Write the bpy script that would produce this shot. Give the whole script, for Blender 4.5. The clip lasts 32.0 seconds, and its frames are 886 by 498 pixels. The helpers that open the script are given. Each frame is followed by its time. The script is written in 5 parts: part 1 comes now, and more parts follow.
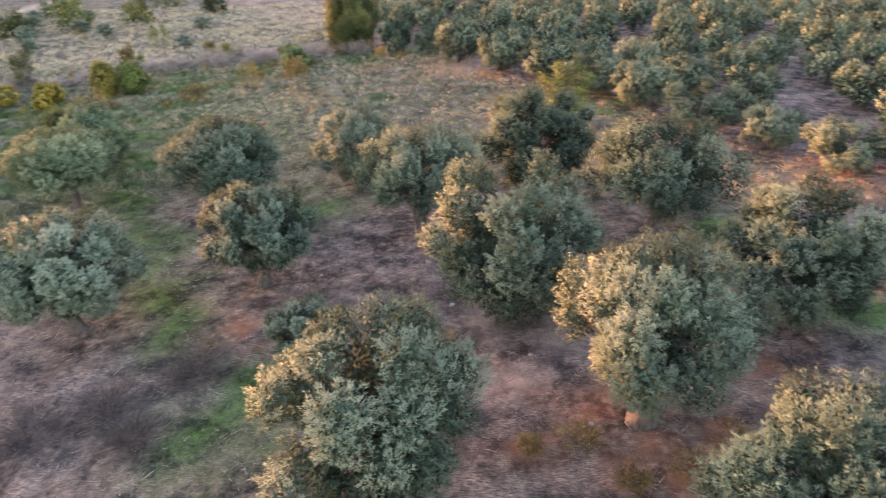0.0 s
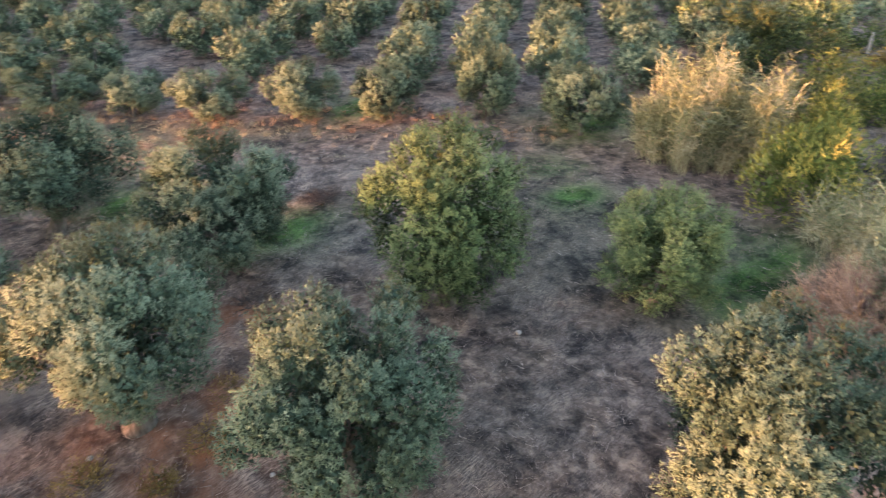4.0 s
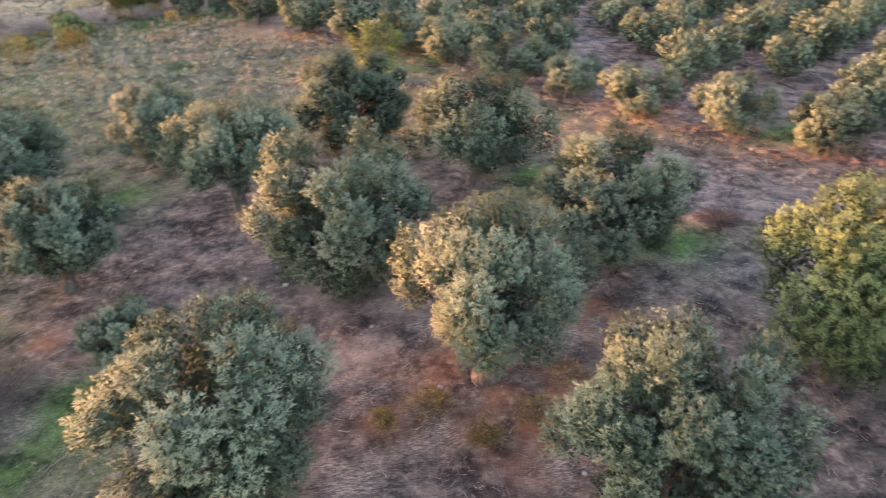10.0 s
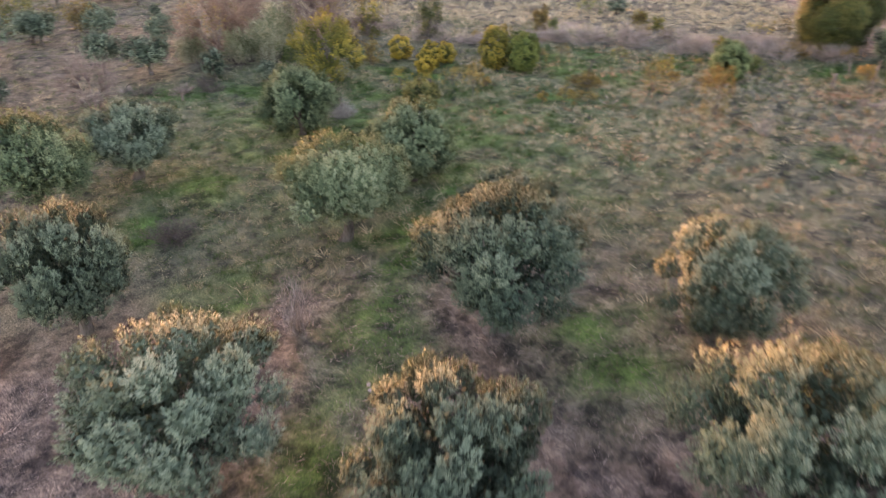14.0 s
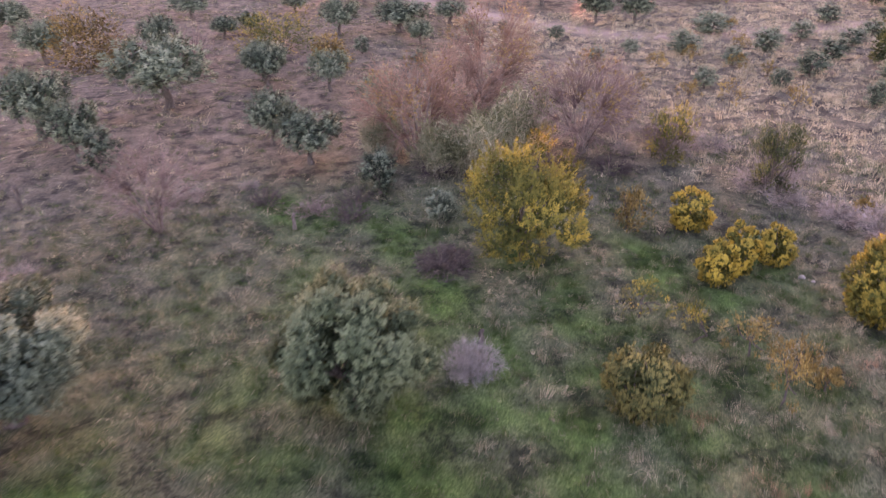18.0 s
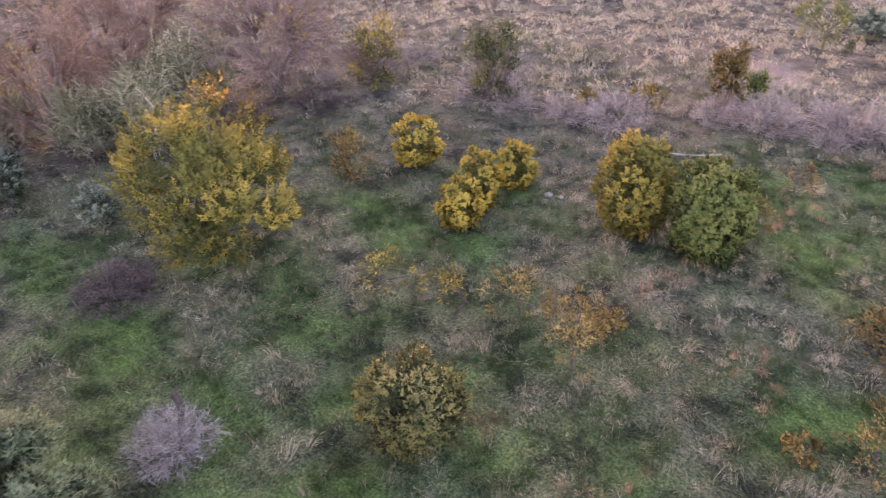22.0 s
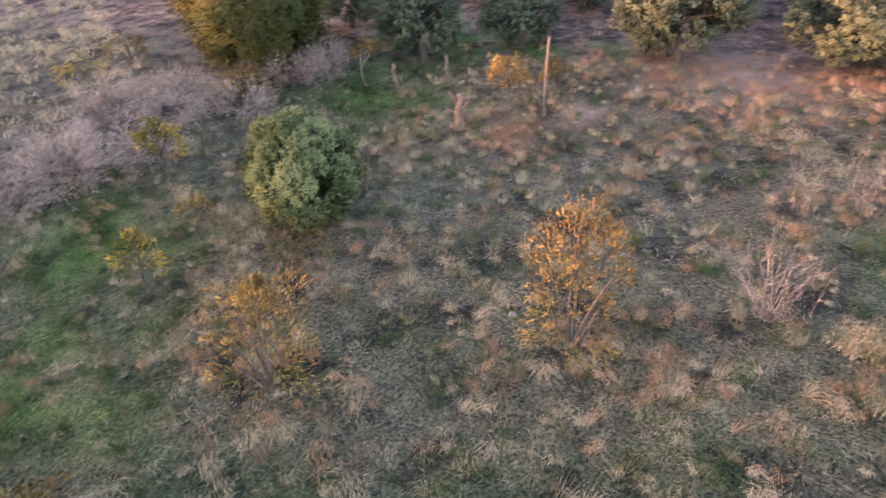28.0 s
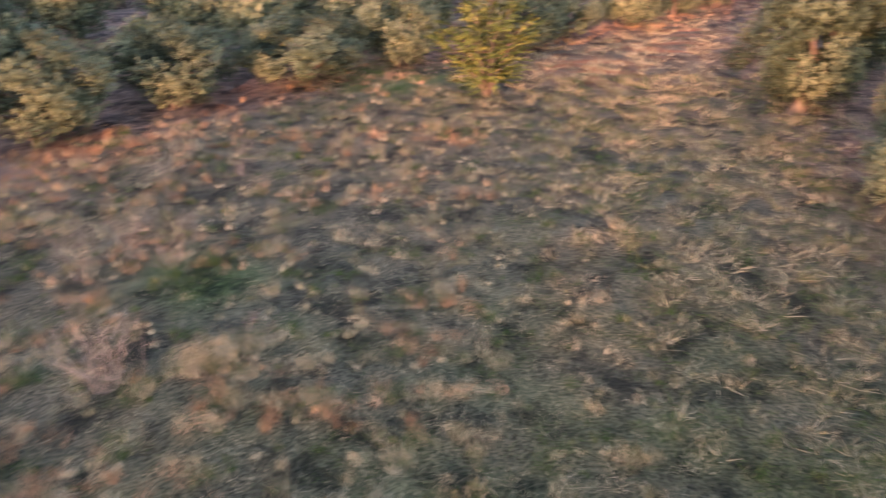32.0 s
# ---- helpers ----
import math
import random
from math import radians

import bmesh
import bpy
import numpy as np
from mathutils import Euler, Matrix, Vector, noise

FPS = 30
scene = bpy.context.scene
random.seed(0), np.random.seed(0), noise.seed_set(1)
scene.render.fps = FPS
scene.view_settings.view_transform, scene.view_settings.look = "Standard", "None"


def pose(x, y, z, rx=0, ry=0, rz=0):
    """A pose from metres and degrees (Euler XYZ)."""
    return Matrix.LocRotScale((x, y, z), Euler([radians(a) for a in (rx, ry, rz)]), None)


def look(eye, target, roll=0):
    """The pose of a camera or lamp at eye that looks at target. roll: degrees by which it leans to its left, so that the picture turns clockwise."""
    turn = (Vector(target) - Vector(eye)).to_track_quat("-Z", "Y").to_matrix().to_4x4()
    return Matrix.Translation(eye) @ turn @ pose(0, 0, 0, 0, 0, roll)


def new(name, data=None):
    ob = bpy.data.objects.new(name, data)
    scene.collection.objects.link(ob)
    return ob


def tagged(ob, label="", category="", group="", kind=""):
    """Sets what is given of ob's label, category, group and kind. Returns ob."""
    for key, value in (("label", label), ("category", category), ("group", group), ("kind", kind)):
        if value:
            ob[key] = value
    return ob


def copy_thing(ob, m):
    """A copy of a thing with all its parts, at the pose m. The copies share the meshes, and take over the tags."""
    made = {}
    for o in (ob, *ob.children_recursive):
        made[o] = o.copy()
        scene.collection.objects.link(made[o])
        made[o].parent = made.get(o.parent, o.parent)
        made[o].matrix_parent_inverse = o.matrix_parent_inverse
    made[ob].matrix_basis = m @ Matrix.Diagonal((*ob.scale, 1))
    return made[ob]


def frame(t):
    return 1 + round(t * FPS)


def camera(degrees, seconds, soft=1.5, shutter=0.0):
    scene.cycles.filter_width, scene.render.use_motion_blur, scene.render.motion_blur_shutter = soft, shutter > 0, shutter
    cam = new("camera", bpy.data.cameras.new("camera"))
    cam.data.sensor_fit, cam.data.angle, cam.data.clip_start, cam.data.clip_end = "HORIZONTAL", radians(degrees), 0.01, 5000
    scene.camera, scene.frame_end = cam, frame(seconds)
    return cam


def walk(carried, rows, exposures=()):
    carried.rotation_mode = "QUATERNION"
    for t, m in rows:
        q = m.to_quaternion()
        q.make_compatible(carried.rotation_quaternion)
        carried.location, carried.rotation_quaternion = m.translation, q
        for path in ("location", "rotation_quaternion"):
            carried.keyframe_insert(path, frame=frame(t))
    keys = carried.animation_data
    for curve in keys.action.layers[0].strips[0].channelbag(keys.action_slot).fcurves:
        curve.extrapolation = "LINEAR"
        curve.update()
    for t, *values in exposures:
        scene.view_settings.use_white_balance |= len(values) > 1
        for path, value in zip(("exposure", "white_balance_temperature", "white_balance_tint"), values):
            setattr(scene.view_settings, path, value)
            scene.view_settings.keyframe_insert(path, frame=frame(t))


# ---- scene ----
cam = camera(64.6, 32.0, soft=1.2, shutter=0.5)
PATH = [
    (0, (0.000, 0.000, 10.000), (-0.932, 8.866, 5.469), -0.01),
    (0.5, (0.008, 0.058, 10.026), (-0.047, 8.973, 5.496), 0.20),
    (1, (-0.011, 0.121, 10.039), (0.921, 8.981, 5.498), 0.23),
    (1.5, (-0.038, 0.164, 10.027), (1.916, 8.818, 5.412), 0.16),
    (2, (-0.024, 0.171, 10.024), (2.871, 8.507, 5.321), 0.22),
    (2.5, (-0.015, 0.190, 10.015), (3.761, 8.117, 5.229), 0.25),
    (3, (-0.011, 0.207, 10.013), (4.589, 7.631, 5.143), 0.27),
    (3.5, (-0.008, 0.218, 10.015), (5.354, 7.075, 5.092), 0.36),
    (4, (-0.012, 0.248, 10.041), (6.071, 6.475, 5.119), 0.41),
    (4.5, (-0.036, 0.275, 10.076), (6.691, 5.812, 5.168), 0.43),
    (5, (-0.073, 0.304, 10.115), (7.042, 5.344, 5.219), 0.52),
    (5.5, (-0.118, 0.334, 10.153), (7.012, 5.359, 5.261), 0.71),
    (6, (-0.150, 0.362, 10.175), (6.644, 5.828, 5.281), 0.93),
    (6.5, (-0.150, 0.383, 10.168), (5.902, 6.653, 5.261), 1.13),
    (7, (-0.125, 0.399, 10.141), (4.877, 7.523, 5.218), 1.30),
    (7.5, (-0.083, 0.400, 10.122), (4.243, 7.945, 5.187), 1.39),
    (8, (-0.054, 0.415, 10.119), (3.955, 8.126, 5.172), 1.34),
    (8.5, (-0.060, 0.424, 10.111), (3.692, 8.260, 5.160), 1.30),
    (9, (-0.066, 0.439, 10.105), (3.234, 8.467, 5.139), 1.26),
    (9.5, (-0.075, 0.445, 10.096), (2.374, 8.759, 5.107), 1.21),
    (10, (-0.077, 0.423, 10.112), (1.428, 8.936, 5.085), 1.18),
    (10.5, (-0.074, 0.554, 10.104), (0.479, 9.170, 5.057), 1.13),
    (11, (-0.055, 1.030, 10.104), (-0.479, 9.644, 5.043), 1.15),
    (11.5, (-0.049, 1.814, 10.097), (-1.447, 10.313, 5.017), 1.15),
    (12, (-0.137, 3.126, 10.071), (-2.493, 11.398, 4.969), 1.10),
    (12.5, (-0.414, 4.839, 10.021), (-3.695, 12.776, 4.898), 1.01),
    (13, (-0.818, 6.710, 9.956), (-4.978, 14.210, 4.814), 0.90),
    (13.5, (-1.325, 8.728, 9.935), (-6.322, 15.676, 4.762), 0.71),
    (14, (-1.817, 10.898, 10.045), (-7.621, 17.144, 4.820), 0.27),
    (14.5, (-2.671, 13.198, 10.126), (-9.173, 18.661, 4.845), -0.32),
    (15, (-3.612, 15.279, 9.997), (-10.603, 20.120, 4.735), -0.44),
    (15.5, (-4.754, 17.038, 9.598), (-12.054, 21.531, 4.449), 0.06),
    (16, (-6.142, 18.647, 9.149), (-13.706, 22.838, 4.127), 0.70),
    (16.5, (-7.822, 20.277, 8.874), (-15.684, 23.956, 3.907), 1.00),
    (17, (-9.663, 21.976, 8.760), (-17.819, 24.930, 3.784), 0.97),
    (17.5, (-11.593, 23.617, 8.698), (-19.932, 25.957, 3.699), 0.85),
    (18, (-13.461, 25.047, 8.699), (-21.808, 27.328, 3.687), 0.67),
    (18.5, (-14.888, 26.092, 8.644), (-23.156, 28.675, 3.646), 0.67),
    (19, (-15.838, 26.776, 8.568), (-23.979, 29.729, 3.568), 0.74),
    (19.5, (-16.319, 27.085, 8.444), (-24.203, 30.510, 3.334), 0.84),
    (20, (-16.442, 27.214, 8.291), (-24.014, 31.037, 2.995), 0.71),
    (20.5, (-16.473, 27.272, 8.114), (-23.711, 31.434, 2.611), 0.51),
    (21, (-16.525, 27.301, 7.921), (-23.419, 31.783, 2.230), 0.26),
    (21.5, (-16.619, 27.383, 7.712), (-23.187, 32.161, 1.877), -0.08),
    (22, (-16.693, 27.564, 7.527), (-22.983, 32.642, 1.640), -0.53),
    (22.5, (-16.792, 27.882, 7.336), (-22.813, 33.260, 1.435), -1.05),
    (23, (-16.849, 28.299, 7.156), (-22.628, 33.938, 1.257), -1.48),
    (23.5, (-16.877, 28.885, 6.949), (-22.401, 34.785, 1.060), -1.88),
    (24, (-16.850, 29.624, 6.767), (-22.143, 35.740, 0.887), -2.26),
    (24.5, (-16.774, 30.484, 6.597), (-21.795, 36.829, 0.721), -2.58),
    (25, (-16.594, 31.476, 6.422), (-20.617, 38.501, 0.552), -2.51),
    (25.5, (-16.495, 32.157, 6.274), (-19.054, 39.825, 0.387), -2.03),
    (26, (-16.450, 32.382, 6.107), (-17.516, 40.381, 0.202), -1.64),
    (26.5, (-16.406, 32.435, 5.981), (-16.002, 40.499, 0.081), -1.72),
    (27, (-16.429, 32.473, 5.862), (-14.535, 40.388, 0.052), -1.47),
    (27.5, (-16.539, 32.487, 5.761), (-13.260, 40.098, 0.166), -0.83),
    (28, (-16.661, 32.489, 5.689), (-12.317, 39.752, 0.362), -0.18),
    (28.5, (-16.719, 32.493, 5.658), (-11.823, 39.580, 0.578), 0.07),
    (29, (-16.721, 32.502, 5.651), (-11.589, 39.570, 0.782), -0.01),
    (29.5, (-16.725, 32.510, 5.648), (-10.975, 39.210, 0.952), -0.18),
    (30, (-16.723, 32.514, 5.638), (-10.229, 38.532, 0.989), -0.50),
    (30.5, (-16.725, 32.512, 5.647), (-9.417, 37.515, 1.003), -0.80),
    (31, (-16.721, 32.527, 5.642), (-8.646, 36.174, 1.004), -1.02),
    (31.5, (-16.722, 32.532, 5.591), (-8.013, 34.346, 1.024), -1.04),
    (32, (-16.624, 32.340, 5.533), (-7.645, 32.254, 1.132), -0.76),
]
EXPOSURES = [(0, 4.48, 6300, 33), (1.5, 4.58, 6300, 30), (3, 4.5, 6200, 24), (5, 4.2, 6100, 16), (7, 4.05, 6150, 20), (8.5, 4.2, 6280, 24), (9.5, 4.45, 6330, 29), (11, 4.6, 6350, 35),
             (12.2, 4.5, 6500, 40), (13, 4.45, 6700, 44), (14, 4.4, 6850, 38), (15, 4.42, 6750, 48), (17, 4.44, 6650, 66), (19, 4.4, 6850, 62), (22, 4.56, 6600, 60), (24, 4.5, 6700, 60),
             (25, 4.15, 6700, 48), (26, 4.35, 6250, 42), (28, 4.28, 6200, 40), (30.5, 4.18, 6300, 38), (32, 3.95, 6150, 35)]
walk(cam, [(t, look(eye, target, roll)) for t, eye, target, roll in PATH], EXPOSURES)

# ---- world, sun ----
SUN_YAW, SUN_UP = 68.0, 2.6
world = bpy.data.worlds.new("world")
scene.world = world
world.use_nodes = True
_n = world.node_tree.nodes
_sky = _n.new("ShaderNodeTexSky")
_sky.sky_type = "NISHITA"
_sky.sun_disc = False
_sky.sun_elevation = radians(SUN_UP)
_sky.sun_rotation = radians(-SUN_YAW)
_sky.air_density, _sky.dust_density, _sky.ozone_density = 1.0, 1.5, 1.0
_n["Background"].inputs[1].default_value = 0.15
world.node_tree.links.new(_sky.outputs[0], _n["Background"].inputs[0])

sun_data = bpy.data.lights.new("sun", "SUN")
sun_data.energy, sun_data.angle, sun_data.color = 1.4, radians(1.0), (1.0, 0.43, 0.19)
sun = new("sun", sun_data)
_sy, _su = radians(SUN_YAW), radians(SUN_UP)
SUN_FROM = Vector((-math.sin(_sy) * math.cos(_su), math.cos(_sy) * math.cos(_su), math.sin(_su)))
sun.matrix_world = look(SUN_FROM * 200, (0, 0, 0))


# ---- the lie of the land ----
def lie(x, y):
    """Height of the ground, for numbers or arrays."""
    u = 45 * np.tanh((x + 12) / 45)
    v = 60 * np.tanh((y - 25) / 60)
    z = 0.0574 * u + 0.0074 * v
    z = z + 0.07 * np.sin(0.61 * x + 0.37 * y + 1.0) + 0.05 * np.sin(-0.43 * x + 0.83 * y)
    return z + 0.03 * np.sin(1.7 * x + 1.1 * y + 2.0) * np.sin(1.3 * y - 0.9 * x)


def wave(x, y, s, seed):
    """Smooth uneven field from 0 to 1 with features about s metres wide."""
    r = np.random.RandomState(seed)
    a = 0
    for k in range(7):
        th, ph, f = r.uniform(0, 6.283), r.uniform(0, 6.283), r.uniform(0.6, 1.9) * 3.0 / s
        a = a + np.sin((np.cos(th) * x + np.sin(th) * y) * f + ph)
    return 1 / (1 + np.exp(-0.9 * a))


def spots(x, y, rows):
    """The largest of some soft round patches given as x, y, radius."""
    m = np.zeros_like(x)
    for px, py, pr in rows:
        m = np.maximum(m, np.exp(-(((x - px) ** 2 + (y - py) ** 2) / pr ** 2)))
    return m


def segments(x, y, pts, w):
    """Soft band of half width w along a bent line."""
    m = np.full_like(x, 1e9)
    for (ax, ay), (bx, by) in zip(pts[:-1], pts[1:]):
        L2 = (bx - ax) ** 2 + (by - ay) ** 2
        k = np.clip(((x - ax) * (bx - ax) + (y - ay) * (by - ay)) / L2, 0, 1)
        m = np.minimum(m, np.hypot(x - ax - k * (bx - ax), y - ay - k * (by - ay)))
    return np.exp(-(m / w) ** 2)


GREEN_A = [(-14.4, 22.8, 1.5), (-9.3, 15.9, 1.3), (-5.6, 10.5, 1.6), (-7.6, 22.6, 1.6), (6.3, 19.9, 1.2), (8.8, 15.2, 1.2),
           (4.5, 33.8, 2), (16.1, 21.6, 1.4), (-11.2, 18.7, 1.5), (-6.8, 21.8, 1.7), (-15.8, 17.8, 1.4), (-10.9, 18.3, 1.2),
           (-5.3, 12.2, 1.2), (14.7, 5.5, 1.6), (21.1, 14.1, 2.0), (15.6, 10.8, 0.9), (17.0, 12.6, 0.9), (16.5, 5.6, 1.3), (-12.6, 20.6, 1.2), (-22.0, 20.2, 1.6), (-20.5, 18.2, 1.4)]
GREEN_B = [(-22.5, 27.3, 1.5), (-15.7, 26.2, 1.5), (-32.2, 27.2, 1.6), (-33.3, 25.4, 1.4), (-27, 28.8, 1.8), (-27.1, 34.5, 1.8),
           (-25.4, 35.8, 1.8), (-24.9, 29.6, 1.6), (-30.4, 28.6, 1.5), (-22.9, 41, 1.8), (-20.9, 41.9, 2), (-16.7, 37.2, 1.2),
           (-20.6, 39.4, 2), (-10.2, 46.4, 1.8), (-16.6, 43.5, 1.8), (-17.6, 40.4, 1.6), (-27, 37.2, 1.5), (-18.4, 35.6, 1.6),
           (-7.0, 36.0, 0.9), (-6.5, 48.0, 1.6), (-20.8, 18.4, 1.1), (-21.7, 19.8, 1.2), (-22.5, 21.6, 1.2), (-22.4, 26.7, 1.3), (-23.6, 28.2, 1.3), (-22.4, 29.8, 1.1), (-8.7, 48.9, 0.8), (-7.3, 47.6, 0.8), (-5.7, 46.1, 0.8), (-4.3, 44.8, 0.8)]
GREEN_STRIP = [(-15.0, 24.5), (-12.4, 20.0), (-9.4, 16.0), (-7.8, 13.2)]
TRACK = [(-90, 30), (-65.4, 40.5), (-60.4, 43.1), (-56.7, 45.3), (-54.4, 47.8), (-52.6, 51), (-52.5, 60), (-54, 74), (-58, 95)]
BANK = [(-36, 25.5), (-35, 33), (-34, 38.3), (-28.3, 41.3), (-24.9, 43.8), (-20.5, 45.8), (-15.7, 47.3), (-12.6, 48.6)]
U_ROW = np.array([0.63, -0.777])
V_ROW = np.array([0.777, 0.63])


def beyond_edge(x, y):
    """Metres past the front of the orchard."""
    return (x - 5.2) * V_ROW[0] + (y - 34.2) * V_ROW[1] + 1.5


def grove(x, y):
    """Share of raked brown grove floor."""
    d = np.clip((x + 13.5 + 0.42 * (26 - y)) / 3.0, 0, 1) * np.clip((24.2 - 0.2 * (x + 5) - y) / 3 + 0.5, 0, 1)
    d = d * (1 - 0.75 * np.exp(-(((x - 14) / 4.0) ** 2 + ((y - 10) / 5.0) ** 2)))
    o = np.clip(beyond_edge(x, y) / 1.5 + 0.5, 0, 1)
    w = np.clip((-33.5 - x) / 3, 0, 1) * np.clip((33 - y) / 6, 0, 1)
    return np.maximum(np.maximum(d, o), 0.25 * w)


def green_share(x, y):
    g = np.maximum(np.maximum(spots(x, y, GREEN_A), spots(x, y, GREEN_B)), segments(x, y, GREEN_STRIP, 0.9))
    west = np.exp(-(((x + 22) / 11) ** 2 + ((y - 29) / 9) ** 2)) * 0.8
    return np.clip(np.maximum(g, west) * (0.45 + 0.9 * wave(x, y, 1.3, 5)), 0, 1)


# ---- materials ----
def material(name, rough=0.9):
    m = bpy.data.materials.new(name)
    m.use_nodes = True
    n, l = m.node_tree.nodes, m.node_tree.links
    b = n["Principled BSDF"]
    b.inputs["Roughness"].default_value = rough
    b.inputs["Specular IOR Level"].default_value = 0.06
    return m, n, l, b


def ramp(n, stops):
    r = n.new("ShaderNodeValToRGB")
    e = r.color_ramp.elements
    while len(e) < len(stops):
        e.new(0.5)
    for k, (p, c) in zip(e, stops):
        k.position, k.color = p, (*c, 1)
    return r


def noise_node(n, l, scale, detail=4, coord=None, rough=0.6):
    t = n.new("ShaderNodeTexNoise")
    t.inputs["Scale"].default_value, t.inputs["Detail"].default_value, t.inputs["Roughness"].default_value = scale, detail, rough
    if coord:
        l.new(coord, t.inputs["Vector"])
    return t


def mix(n, l, kind, a, b, f):
    k = n.new("ShaderNodeMix")
    k.data_type, k.blend_type = "RGBA", kind
    for socket, v in ((k.inputs[6], a), (k.inputs[7], b), (k.inputs[0], f)):
        if hasattr(v, "is_output"):
            l.new(v, socket)
        else:
            socket.default_value = (*v, 1) if isinstance(v, tuple) else v
    return k.outputs[2]


def attribute(n, name):
    a = n.new("ShaderNodeAttribute")
    a.attribute_name = name
    return a.outputs["Fac"]


def leaf_material(name, stops, rough=0.6, through_share=0.1, hue=0.35):
    """Leaves: a ramp of leaf tones, painted shade included, along the mesh's tint, shifted plant by plant, with some
    light let through.
    """
    m, n, l, b = material(name, rough)
    r = ramp(n, stops)
    info = n.new("ShaderNodeObjectInfo")
    add = n.new("ShaderNodeMath")
    add.operation = "MULTIPLY_ADD"
    add.inputs[1].default_value = hue
    l.new(info.outputs["Random"], add.inputs[0])
    l.new(attribute(n, "tint"), add.inputs[2])
    sub = n.new("ShaderNodeMath")
    sub.operation = "SUBTRACT"
    sub.inputs[1].default_value = hue * 0.5
    l.new(add.outputs[0], sub.inputs[0])
    l.new(sub.outputs[0], r.inputs[0])
    l.new(r.outputs[0], b.inputs["Base Color"])
    t = n.new("ShaderNodeBsdfTranslucent")
    l.new(r.outputs[0], t.inputs[0])
    s = n.new("ShaderNodeMixShader")
    s.inputs[0].default_value = through_share
    l.new(b.outputs[0], s.inputs[1])
    l.new(t.outputs[0], s.inputs[2])
    l.new(s.outputs[0], n["Material Output"].inputs[0])
    return m


def ground_material():
    m, n, l, b = material("earth_and_thatch", 0.95)
    b.inputs["Specular IOR Level"].default_value = 0.1
    co = n.new("ShaderNodeTexCoord").outputs["Object"]
    big, mid, fine = noise_node(n, l, 0.55, 5, co), noise_node(n, l, 3.2, 6, co, 0.7), noise_node(n, l, 24, 6, co, 0.75)
    st = n.new("ShaderNodeMapping")
    st.inputs["Scale"].default_value = (5, 30, 5)
    st.inputs["Rotation"].default_value = (0, 0, 0.7)
    l.new(co, st.inputs[0])
    straw_lines = noise_node(n, l, 1.6, 5, st.outputs[0], 0.7)
    soil = ramp(n, [(0.38, (0.03, 0.021, 0.021)), (0.47, (0.085, 0.06, 0.053)), (0.54, (0.145, 0.105, 0.088)), (0.62, (0.27, 0.205, 0.17))])
    l.new(mid.outputs[0], soil.inputs[0])
    thatch = ramp(n, [(0.38, (0.05, 0.041, 0.042)), (0.5, (0.175, 0.138, 0.125)), (0.62, (0.38, 0.305, 0.26))])
    l.new(straw_lines.outputs[0], thatch.inputs[0])
    dry = ramp(n, [(0.38, (0.016, 0.017, 0.015)), (0.5, (0.088, 0.082, 0.062)), (0.64, (0.19, 0.172, 0.132))])
    l.new(fine.outputs[0], dry.inputs[0])
    grn = ramp(n, [(0.38, (0.02, 0.05, 0.012)), (0.5, (0.05, 0.11, 0.026)), (0.64, (0.11, 0.175, 0.052))])
    l.new(fine.outputs[0], grn.inputs[0])
    floor = mix(n, l, "MIX", soil.outputs[0], thatch.outputs[0], ramp_value(n, l, big.outputs[0], 0.4, 0.62))
    c = mix(n, l, "MIX", dry.outputs[0], floor, attribute(n, "grove"))
    c = mix(n, l, "MIX", c, grn.outputs[0], attribute(n, "green"))
    patchy = ramp(n, [(0.38, (0.26, 0.28, 0.32)), (0.5, (0.9, 0.9, 0.9)), (0.64, (1.4, 1.34, 1.28))])
    l.new(noise_node(n, l, 1.3, 6, co, 0.7).outputs[0], patchy.inputs[0])
    c = mix(n, l, "MULTIPLY", c, patchy.outputs[0], 1.0)
    c = mix(n, l, "MIX", c, (0.36, 0.28, 0.24), attribute(n, "bare"))
    c = mix(n, l, "MIX", c, (0.26, 0.115, 0.06), attribute(n, "rust_red"))
    l.new(c, b.inputs["Base Color"])
    bump = n.new("ShaderNodeBump")
    bump.inputs["Strength"].default_value, bump.inputs["Distance"].default_value = 1.0, 0.06
    h = mix(n, l, "ADD", fine.outputs[0], mid.outputs[0], 1.0)
    l.new(h, bump.inputs["Height"])
    l.new(bump.outputs[0], b.inputs["Normal"])
    return m


def ramp_value(n, l, value, lo, hi):
    k = n.new("ShaderNodeMapRange")
    k.inputs[1].default_value, k.inputs[2].default_value = lo, hi
    l.new(value, k.inputs[0])
    return k.outputs[0]


def bark_material(name, dark, light, scale=9):
    m, n, l, b = material(name, 0.95)
    co = n.new("ShaderNodeTexCoord").outputs["Object"]
    st = n.new("ShaderNodeMapping")
    st.inputs["Scale"].default_value = (1, 1, 0.25)
    l.new(co, st.inputs[0])
    t = noise_node(n, l, scale, 8, st.outputs[0], 0.75)
    r = ramp(n, [(0.35, dark), (0.65, light)])
    l.new(t.outputs[0], r.inputs[0])
    l.new(r.outputs[0], b.inputs["Base Color"])
    bump = n.new("ShaderNodeBump")
    bump.inputs["Strength"].default_value, bump.inputs["Distance"].default_value = 0.9, 0.03
    l.new(t.outputs[0], bump.inputs["Height"])
    l.new(bump.outputs[0], b.inputs["Normal"])
    return m


def twig_material(name, stops):
    m, n, l, b = material(name, 0.9)
    r = ramp(n, stops)
    l.new(attribute(n, "tint"), r.inputs[0])
    l.new(r.outputs[0], b.inputs["Base Color"])
    return m


